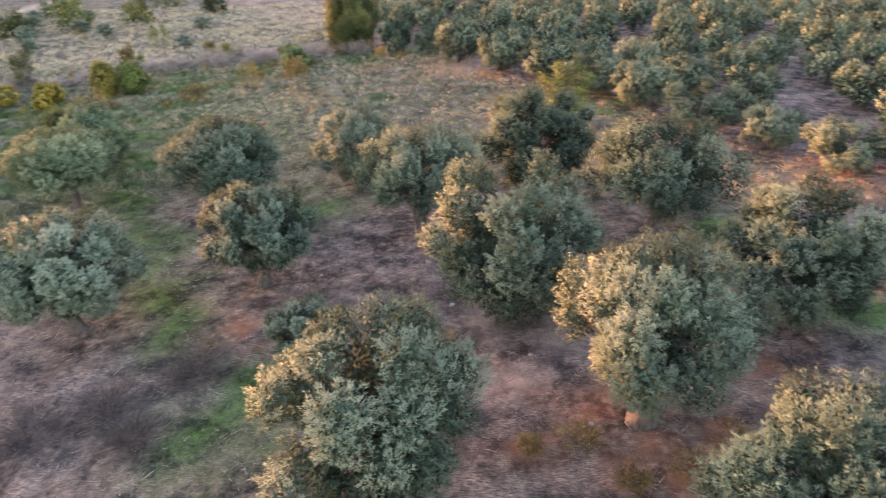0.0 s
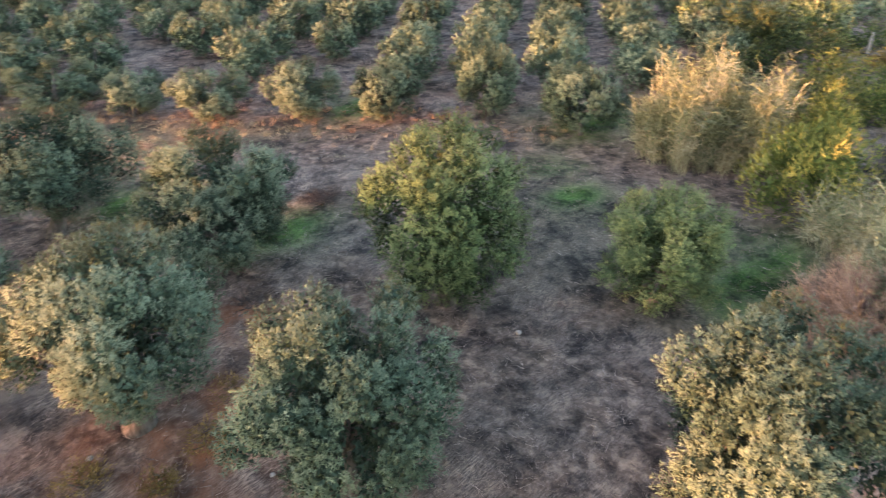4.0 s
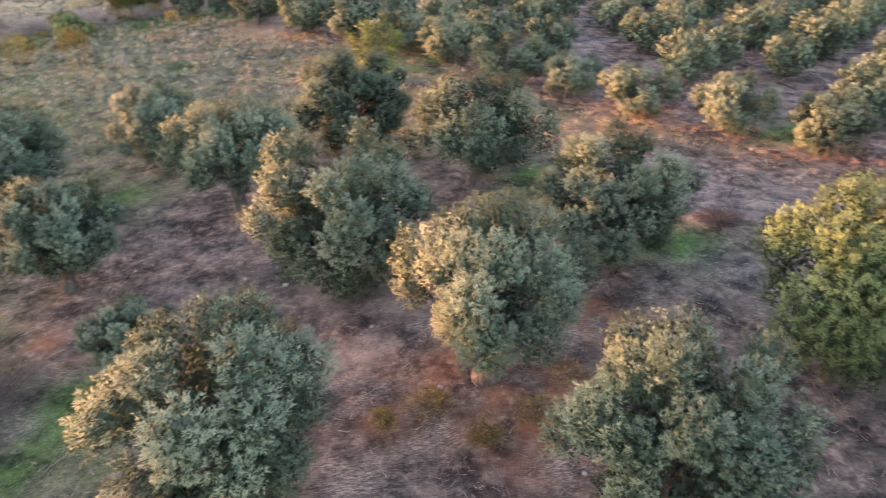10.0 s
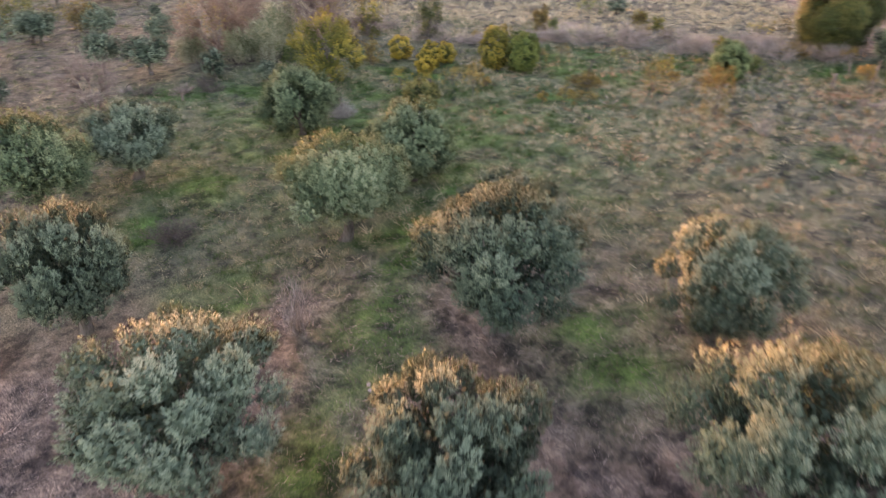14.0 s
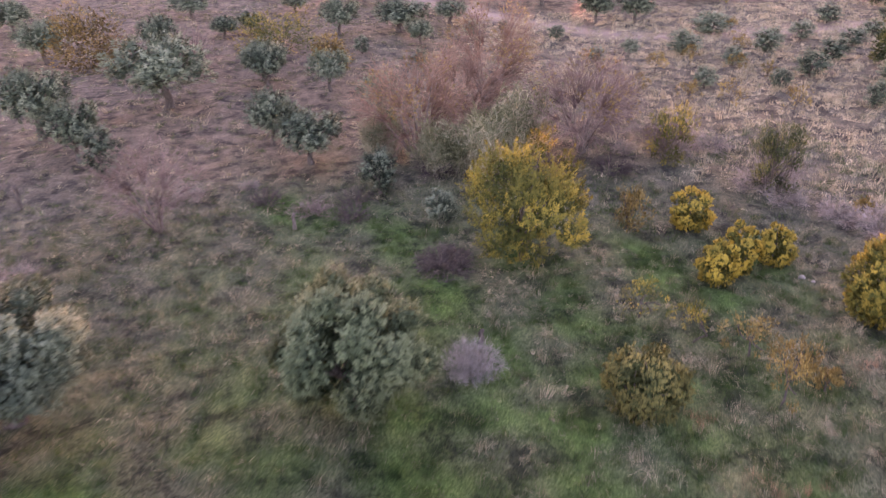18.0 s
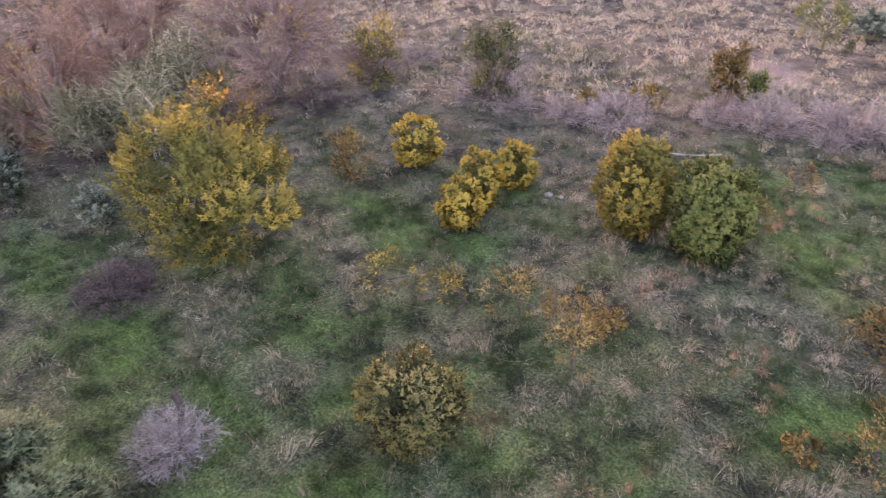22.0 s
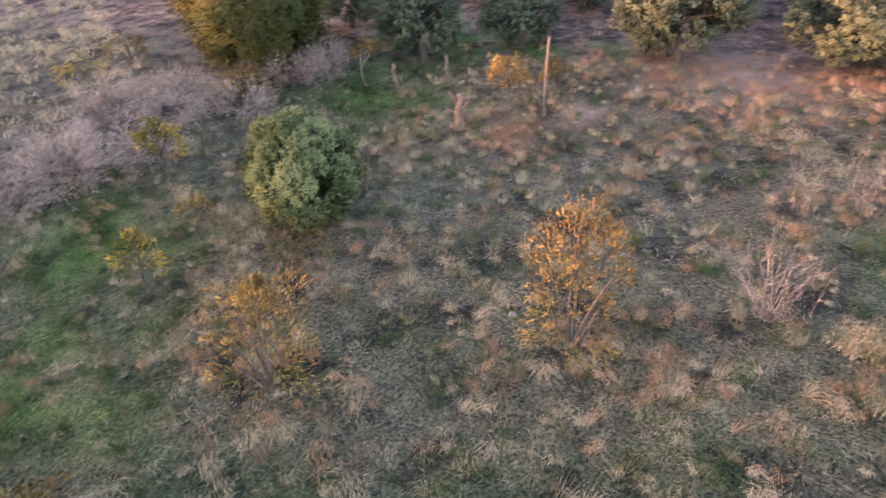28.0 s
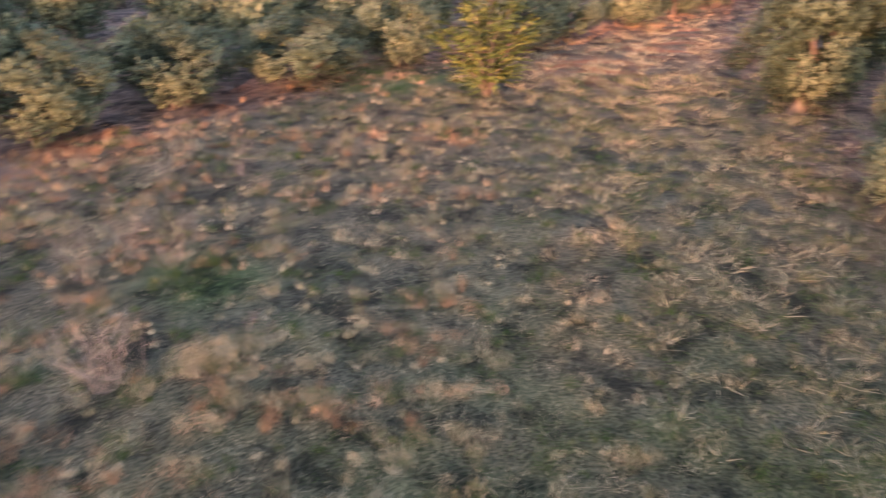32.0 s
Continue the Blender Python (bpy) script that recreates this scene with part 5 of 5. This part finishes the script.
for x, y in bank_pts + [(-10.7, 47.9), (-11.4, 48.2), (-15.2, 45.6), (-16.6, 45.4), (-17.6, 44.9), (-35.3, 24.4), (-34.8, 22.6), (-29.5, 18.0), (-30.4, 18.8), (-28.8, 17.2)]:
    s = _r.uniform(0.4, 1.2)
    place(brush_kinds[_r.randint(4)], x, y, (s * _r.uniform(0.8, 1.2), s, s * _r.uniform(0.8, 1.4)), _r.uniform(0, 360))

# east: reeds and scrub by the ditch
reed_clump("tall clump of dry straw-coloured reeds", 20.4, 10.0, 3.7, 2.6, 601, 800)
reed_clump("tall clump of dry reeds with drooping leaves", 21.6, 8.6, 3.5, 2.4, 602, 700)
reed_clump("reeds with yellow-green leaves by scrub", 17.7, 4.0, 2.4, 1.8, 603, 220)
reed_clump("reeds with yellow-green leaves over a dry bush", 16.2, 2.2, 2.4, 2.0, 604, 240)
reed_clump("reeds with yellow-green leaves beside the ditch", 18.8, 2.6, 2.6, 1.8, 605, 220)
bush("ditch_shrub", "green feathery shrub beside the reeds", "shrub", 18.9, 5.8, 2.8, 3.0, SHRUB_LEAF, 606, 1700, (0.16, 0.045), 7, 0.1, 0.6)
bush("ditch_shrub", "yellow-topped shrub behind the reeds", "shrub", 21.8, 6.6, 2.9, 2.4, SHRUB_LEAF, 607, 1300, (0.12, 0.05), 6)
bush("ditch_shrub", "dark green shrub beyond the reeds", "shrub", 26.5, 8.4, 2.2, 3.0, DARK_LEAF, 608, 900, (0.13, 0.06), 5)
bush("ditch_shrub", "dark green shrub beyond the ditch", "shrub", 29.8, 7.2, 1.8, 2.6, SHRUB_LEAF, 609, 700, (0.13, 0.06), 5)
bush("ditch_shrub", "dark low scrub in the shaded ditch", "shrub", 22.5, 4.0, 1.2, 2.6, DARK_LEAF, 610, 700, (0.12, 0.06), 5)
bush("rust_tree", "rust-orange autumn tree beyond the ditch", "tree", 26.6, 3.3, 3.2, 3.6, ORANGE_LEAF, 611, 1700, (0.11, 0.06), 7, n_lobes=14)
bare_tree("dry_bush", "large dry brown bush with pinkish twigs", "bush", 14.2, 2.3, 1.9, 3.4, RED_TWIG, 612, 24, 44, 12, 0.3, 0.0075, 8, low=0.0)
for k, (x, y, h, w, m_) in enumerate(((30.4, 9.4, 1.9, 3.0, SHRUB_LEAF), (33.2, 11.0, 1.8, 3.2, DARK_LEAF), (35.6, 8.8, 1.0, 2.6, ORANGE_LEAF), (38.5, 10.4, 1.3, 3.0, SHRUB_LEAF), (33.0, 6.4, 1.6, 2.4, OLIVE_PALE), (27.6, 6.6, 1.5, 2.2, SHRUB_LEAF),
                                      (42.0, 9.6, 1.6, 3.4, DARK_LEAF), (37.0, 5.2, 1.2, 2.8, DARK_LEAF), (30.0, 12.4, 1.7, 2.4, DARK_LEAF))):
    bush("ditch_shrub", "leafy shrub on the rough ground beyond the ditch", "shrub", x, y, h, w, m_, 650 + k, 520, (0.13, 0.075), 4, 0.03)
reed_clump("reeds with yellow-green leaves beside a dry bush", 13.0, 0.5, 2.0, 1.6, 660, 220)
reed_clump("reeds with brown feet beside a dry bush", 15.4, 0.8, 2.2, 1.7, 661, 220)
bare_tree("dark_scrub", "grey leafless scrub in the shaded ditch", "scrub", 24.6, 4.4, 1.3, 3.0, DARK_TWIG, 662, 14, 20, 8, 0.35, 0.008, 4, low=0.0)
bush("lit_tree", "tree with an orange sunlit top behind the orchard", "tree", 34.3, 17.1, 3.2, 3.2, OLIVE_FRESH, 613, 900, (0.16, 0.09), 5)
bush("lit_tree", "tree with an orange sunlit crown beyond the reeds", "tree", 35.7, 12.1, 3.0, 3.2, OLIVE_FRESH, 614, 900, (0.16, 0.09), 5)
bush("dark_tree", "dark green tree beyond the orchard", "tree", 32.5, 13.6, 2.8, 3.4, DARK_LEAF, 615, 900, (0.16, 0.09), 5)
for k, (x, y) in enumerate(((37.6, 10.2), (40.9, 8.8), (42.3, 6.9), (29.3, 6.0))):
    snag("marker_post", "short white-painted concrete post", "post", x, y, 0.95, 0.07, 620 + k, (0.12, 0.04), mat=STONE)

# an unseen wood beyond the western fields, added to keep low sun off the ground
_r = np.random.RandomState(31)
V, T = [], []
for k in range(120):
    q = np.array([SUN_FROM.x, SUN_FROM.y]) * _r.uniform(118, 134) + np.array([-SUN_FROM.y, SUN_FROM.x]) * (-105 + 1.75 * k + _r.uniform(-0.8, 0.8)) + np.array([0, 12])
    hh = _r.uniform(7.4, 9.8)
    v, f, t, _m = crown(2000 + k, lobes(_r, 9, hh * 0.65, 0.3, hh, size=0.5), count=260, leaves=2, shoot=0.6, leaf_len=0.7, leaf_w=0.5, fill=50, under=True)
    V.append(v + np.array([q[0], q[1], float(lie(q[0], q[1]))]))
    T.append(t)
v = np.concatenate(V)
tagged(new("far_wood", mesh_of("far_wood", v, np.arange(len(v)).reshape(-1, 3), DARK_LEAF, np.concatenate(T))), "unseen wood added beyond the western fields to block low sun", "wood", kind="stuff")

# the western posts and stumps
snag("stump", "dark burnt leaning stump in dry grass", "stump", -31.3, 17.1, 1.35, 0.17, 630, (-0.35, 0.05), BARK, 3)
snag("stake", "dark wooden stake in the western field", "stake", -35.9, 17.4, 0.8, 0.07, 631, mat=BARK)
snag("stake", "dark wooden stake in the western field", "stake", -39.3, 15.5, 0.7, 0.07, 632, mat=BARK)
snag("stake", "pale cut stake at the meadow edge", "stake", -32.0, 25.6, 0.5, 0.05, 633)
twig_bush("tall_weeds", "ochre tall weed with upright stalks", "weeds", -12.96, 18.02, 1.7, 0.95, PALE_TWIG, 634, 60, 14, 0.008, up=1.1)
twig_bush("fallen_branch", "bleached forked branch lying on bare soil", "branch", 12.3, 18.6, 0.25, 1.1, PALE_TWIG, 635, 8, 4, 0.014, up=0.4)
for k, (x, y, h, w) in enumerate(((1.5, 10.4, 0.55, 0.9), (3.4, 9.8, 0.45, 1.0), (0.6, 10.2, 0.4, 0.6), (4.4, 10.6, 0.35, 0.9), (2.4, 9.4, 0.5, 0.7))):
    bush("rust_weed", "low rust-red dry weed under an olive", "weed", x, y, h, w, ORANGE_LEAF, 640 + k, 200, (0.07, 0.02), 7, 0.02, 0.7, shoot=0.1)

q = np.linspace(0, 1, 9)
_px, _py = -25.6 + 1.75 * q, 40.2 + 1.6 * q + 0.08 * np.sin(q * 5)
_v, _f = tube(np.stack([_px, _py, lie(_px, _py) + 0.05 + 0.03 * np.sin(q * 7)], 1), np.linspace(0.035, 0.022, 9), 8, 655, 0.05)
tagged(new("fallen_pole", mesh_of("fallen_pole", _v, _f, STONE, smooth=True)), "pale bleached pole lying on the grass", "pole")

# stones
def stone(x, y, s, seed, label="small pale stone on the soil"):
    bm = bmesh.new()
    bmesh.ops.create_icosphere(bm, subdivisions=2, radius=s)
    r = random.Random(seed)
    off = Vector((r.uniform(0, 50), r.uniform(0, 50), 0))
    for v in bm.verts:
        v.co *= 1 + 0.35 * noise.noise(v.co / s * 1.3 + off)
        v.co.z *= 0.6
    me = bpy.data.meshes.new("stone")
    bm.to_mesh(me)
    bm.free()
    me.materials.append(STONE)
    ob = tagged(new("stone", me), label, "stone", "scattered stones")
    ob.matrix_basis = pose(x, y, float(lie(x, y)) + 0.25 * s, 0, 0, r.uniform(0, 360))


for k, (x, y, s) in enumerate(((-1.37, 15.4, 0.07), (1.78, 10.95, 0.06), (9.7, 7.85, 0.07), (3.9, 8.4, 0.05), (-5.3, 17.1, 0.05), (11.2, 20.2, 0.1), (-25.6, 37.8, 0.09), (-25.3, 37.9, 0.06),
                               (-12.2, 38.2, 0.06), (-9.45, 38.75, 0.05), (-5.6, 42.8, 0.08), (-10.3, 17.8, 0.05), (-10.15, 17.7, 0.05), (0.6, 13.3, 0.05), (-2.4, 15.9, 0.05), (7.5, 9.2, 0.05))):
    stone(x, y, s, 700 + k)


# ---- grass ----
def blades(px, py, h, spread, n, width, tint, seed, lift=0.0):
    """Tufts of n curved pointed blades at each px, py. Arrays h, spread, tint run tuft by tuft."""
    r = np.random.RandomState(seed)
    m = len(px)
    pz = lie(px, py) + lift
    a = r.uniform(0, 6.283, (m, n))
    e = np.sqrt(r.uniform(0, 1, (m, n)))
    root = np.stack([px[:, None] + np.cos(a) * e * spread[:, None] * 0.35, py[:, None] + np.sin(a) * e * spread[:, None] * 0.35, np.repeat(pz[:, None] - 0.02, n, 1)], -1)
    hh = h[:, None] * r.uniform(0.5, 1.15, (m, n)) * (1 - 0.35 * e)
    tip = root + np.stack([np.cos(a) * e * spread[:, None] * 0.8 + r.normal(0, 0.25, (m, n)) * hh, np.sin(a) * e * spread[:, None] * 0.8 + r.normal(0, 0.25, (m, n)) * hh, hh], -1)
    d = tip - root
    s = unit(np.cross(d, r.normal(0, 1, d.shape))) * width
    v = np.stack([root - s, root + s, tip], 2).reshape(-1, 3)
    t = np.clip(np.repeat(tint, n * 3) + np.repeat(r.normal(0, 0.09, m * n), 3), 0, 1)
    return v, t


def stuff(name, label, category, pieces, mat):
    v = np.concatenate([p[0] for p in pieces])
    t = np.concatenate([p[1] for p in pieces])
    return tagged(new(name, mesh_of(name, v, np.arange(len(v)).reshape(-1, 3), mat, t)), label, category, kind="stuff")


def scatter(seed, n, x0, x1_, y0, y1_, chance):
    r = np.random.RandomState(seed)
    x, y = r.uniform(x0, x1_, n), r.uniform(y0, y1_, n)
    k = r.uniform(0, 1, n) < chance(x, y)
    return x[k], y[k]


def mops(px, py, h, spread, n, width, tint, seed):
    """Rounded tufts: blades rise and bend over, two pieces each."""
    r = np.random.RandomState(seed)
    m = len(px)
    a = r.uniform(0, 6.283, (m, n))
    e = np.sqrt(r.uniform(0, 1, (m, n)))
    ux, uy = np.cos(a), np.sin(a)
    root = np.stack([px[:, None] + ux * e * spread[:, None] * 0.22, py[:, None] + uy * e * spread[:, None] * 0.22, np.repeat(lie(px, py)[:, None] - 0.02, n, 1)], -1)
    hh = h[:, None] * r.uniform(0.6, 1.1, (m, n)) * (1 - 0.3 * e)
    j = (r.normal(0, 0.16, (m, n, 3)) + np.stack([r.normal(0, 0.28, m), r.normal(0, 0.28, m), np.zeros(m)], 1)[:, None]) * hh[..., None]
    mid = root + np.stack([ux * e * spread[:, None] * 0.17, uy * e * spread[:, None] * 0.17, hh], -1) + j
    tip = mid + np.stack([ux * (0.25 + e) * spread[:, None] * 0.2, uy * (0.25 + e) * spread[:, None] * 0.2, -hh * r.uniform(0.1, 0.75, (m, n))], -1) + 0.7 * j
    s = unit(np.cross(mid - root, r.normal(0, 1, mid.shape))) * width
    v = np.stack([root - s, root + s, mid + s * 0.5, mid - s, mid + s, tip], 2).reshape(-1, 3)
    t = np.clip(np.repeat(tint, n * 6) + np.repeat(r.normal(0, 0.1, m * n), 6), 0, 1)
    return v, t


rg = np.random.RandomState(900)
pieces = []
# the near field under the low flight
x, y = scatter(901, 52000, -28, 3, 29.5, 47.5, lambda x, y: (1 - grove(x, y)) * (0.3 + 0.75 * wave(x, y, 0.7, 12)))
g = green_share(x, y)
dry = wave(x, y, 0.8, 13)
tint = np.clip(np.where(g > rg.uniform(0.1, 0.9, len(x)), 0.06 + 0.2 * rg.uniform(0, 1, len(x)), 0.2 + 0.44 * dry + rg.normal(0, 0.13, len(x))), 0, 1)
pieces.append(blades(x, y, rg.uniform(0.04, 0.16, len(x)), np.full(len(x), 0.2), 9, 0.003, tint, 902))
# tussocks, in drifts with bare gaps between them
x, y = scatter(915, 17500, -28, 3, 29.5, 47.5, lambda x, y: (1 - grove(x, y)) * (0.1 + 0.9 * (wave(x, y, 0.5, 14) > 0.5)) * np.clip(0.5 - 0.12 * (x + 8), 0.45, 1))
u = rg.uniform(0, 1, len(x))
tint = np.clip(np.where(u < 0.33, 0.14 + 0.16 * rg.uniform(0, 1, len(x)), 0.42 + 0.36 * rg.uniform(0, 1, len(x)) ** 1.5) - 0.22 * (green_share(x, y) > 0.5), 0, 1)
close = (x > -17.5) & (x < 0.5) & (y > 32) & (y < 44.5)
big = rg.uniform(0, 1, len(x)) ** 2.6
hs, ws = 0.09 + 0.24 * big, 0.15 + 0.36 * big
pieces.append(mops(x[close], y[close], hs[close], ws[close], 66, 0.0024, tint[close], 916))
close = ~close
pieces.append(mops(x[close], y[close], hs[close], ws[close], 34, 0.0034, tint[close] * 0.95, 926))
# the straw mound
u = rg.normal(0, 0.42, 90)
x, y = -9.0 + 0.6 * u + rg.normal(0, 0.17, 90), 35.1 - 0.8 * u + rg.normal(0, 0.17, 90)
pieces.append(mops(x, y, 0.2 * np.exp(-((x + 9.2) ** 2 + (y - 35.1) ** 2) / 0.3) + 0.12, rg.uniform(0.2, 0.42, 90), 26, 0.0055, np.clip(0.5 + rg.normal(0, 0.12, 90), 0, 1), 919))
stuff("field_grass", "mixed dry and green grass tufts of the fallow field", "grass", pieces, GRASS)
# rusty tufts among the straw
# part of the rust stands for orange sun on the tufts
x, y = scatter(931, 4200, -22, 1, 31, 46, lambda x, y: (1 - grove(x, y)) * np.maximum((wave(x, y, 1.6, 33) > 0.66) * 0.55, spots(x, y, [(-11.8, 36.6, 1.2), (-15.2, 38.2, 1.0), (-4.6, 41.6, 1.8), (-0.8, 39.0, 1.5), (-8.6, 43.0, 1.0)])))
stuff("rusty_grass", "rust-coloured dry grass tufts among paler straw", "grass", [mops(x, y, rg.uniform(0.09, 0.26, len(x)), rg.uniform(0.18, 0.42, len(x)), 50, 0.0022, np.clip(0.5 + rg.normal(0, 0.2, len(x)), 0, 1), 932)], RUST_SUNLIT_GRASS)
# dry grass along the front of the orchard, reaching between the trunks
# its orange is painted sunlight on straw
x, y = scatter(935, 9000, -10, 20, 14, 50, lambda x, y: np.exp(-((beyond_edge(x, y) - 0.2) / 1.3) ** 2) * (0.25 + 0.6 * wave(x, y, 0.8, 36)))
stuff("edge_grass", "dry grass along the front of the orchard, coloured as if sunlit orange", "grass", [mops(x, y, rg.uniform(0.08, 0.24, len(x)), rg.uniform(0.18, 0.45, len(x)), 30, 0.004, np.clip(0.55 + rg.normal(0, 0.2, len(x)), 0, 1), 936)], RUST_SUNLIT_GRASS)
pieces = []
# western and northern meadow
away = lambda x, y: (1 - grove(x, y)) * (1 - ((x > -28) & (y > 29.5)))
x, y = scatter(903, 34000, -36, 4, 17, 46, lambda x, y: away(x, y) * (0.4 + 0.6 * wave(x, y, 1.2, 15)))
g = green_share(x, y)
tint = np.clip(np.where(g > rg.uniform(0.05, 0.8, len(x)), 0.08 + 0.2 * rg.uniform(0, 1, len(x)), 0.1 + 0.3 * wave(x, y, 1.6, 16) + rg.normal(0, 0.09, len(x))), 0, 1)
pieces.append(blades(x, y, rg.uniform(0.05, 0.19, len(x)), np.full(len(x), 0.22), 8, 0.007, tint, 904))
x, y = scatter(917, 20000, -36, 4, 17, 46, lambda x, y: away(x, y) * (0.2 + 0.8 * (wave(x, y, 0.6, 22) > 0.55)))
pieces.append(mops(x, y, rg.uniform(0.12, 0.26, len(x)), rg.uniform(0.25, 0.55, len(x)), 18, 0.0048, np.clip(0.16 + 0.42 * rg.uniform(0, 1, len(x)) - 0.2 * (green_share(x, y) > 0.5), 0, 1), 918))
# pale tussocks beyond the bank and between the groves
x, y = scatter(905, 15000, -62, -14, 38, 75, lambda x, y: ((x - 0.55 * (y - 40) < -30) | (y > 50 + 0.35 * (x + 14))) * (0.25 + 0.75 * wave(x, y, 1.2, 17)))
pieces.append(mops(x, y, rg.uniform(0.16, 0.34, len(x)), rg.uniform(0.4, 0.8, len(x)), 15, 0.01, np.clip(0.64 + rg.normal(0, 0.1, len(x)), 0, 1), 906))
x, y = scatter(921, 9000, -75, -33, 5, 40, lambda x, y: wave(x, y, 1.1, 23) > 0.48)
pieces.append(mops(x, y, rg.uniform(0.1, 0.24, len(x)), rg.uniform(0.35, 0.7, len(x)), 12, 0.01, np.clip(0.42 + rg.normal(0, 0.14, len(x)), 0, 1), 922))
x, y = scatter(907, 12000, -16, 18, 18, 46, lambda x, y: (1 - grove(x, y)) * wave(x, y, 1.2, 18) * (1 - ((x < 3) & (y > 29.5))))
pieces.append(blades(x, y, rg.uniform(0.12, 0.3, len(x)), rg.uniform(0.2, 0.45, len(x)), 14, 0.008, np.clip(0.55 + rg.normal(0, 0.1, len(x)), 0, 1), 908))
stuff("meadow_grass", "pale dry meadow grass with green patches", "grass", pieces, GRASS)
# matted stalks and short weeds on the grove floor
pieces = []
x, y = scatter(909, 130000, -16, 24, 2, 36, lambda x, y: grove(x, y) * (0.35 + 0.65 * wave(x, y, 1.4, 19)))
k = len(x)
r2 = np.random.RandomState(910)
a = r2.normal(0.9, 1.3, k)
ln = r2.uniform(0.06, 0.26, k)
p0 = np.stack([x, y, lie(x, y) + r2.uniform(0.0, 0.05, k)], 1)
p1 = p0 + np.stack([np.cos(a) * ln, np.sin(a) * ln, r2.uniform(0, 0.07, k)], 1)
v, f, t = strips(p0, p1, r2.uniform(0.003, 0.007, k), np.clip(0.25 + 0.55 * wave(x, y, 0.9, 20) + r2.normal(0, 0.2, k), 0, 1), r2)
pieces.append((v, t))
pieces.append(blades(x[::3], y[::3], r2.uniform(0.03, 0.13, len(x[::3])), np.full(len(x[::3]), 0.25), 6, 0.007, np.clip(0.45 + r2.normal(0, 0.2, len(x[::3])), 0, 0.9), 911))
stuff("floor_thatch", "matted brown stalks and dead weeds on the grove floor", "dead grass", pieces, THATCH)
pieces = []
x, y = scatter(912, 42000, -24, 24, 3, 36, lambda x, y: np.clip(np.maximum(spots(x, y, GREEN_A), segments(x, y, GREEN_STRIP, 0.9)) * 1.3 - 0.15, 0, 1) * (0.3 + 0.7 * wave(x, y, 0.8, 21)))
pieces.append(blades(x, y, rg.uniform(0.04, 0.14, len(x)), np.full(len(x), 0.18), 7, 0.008, np.clip(0.16 + rg.normal(0, 0.1, len(x)), 0, 1), 913))
stuff("green_weeds", "short green weeds in strips between the olives", "grass", pieces, GRASS)
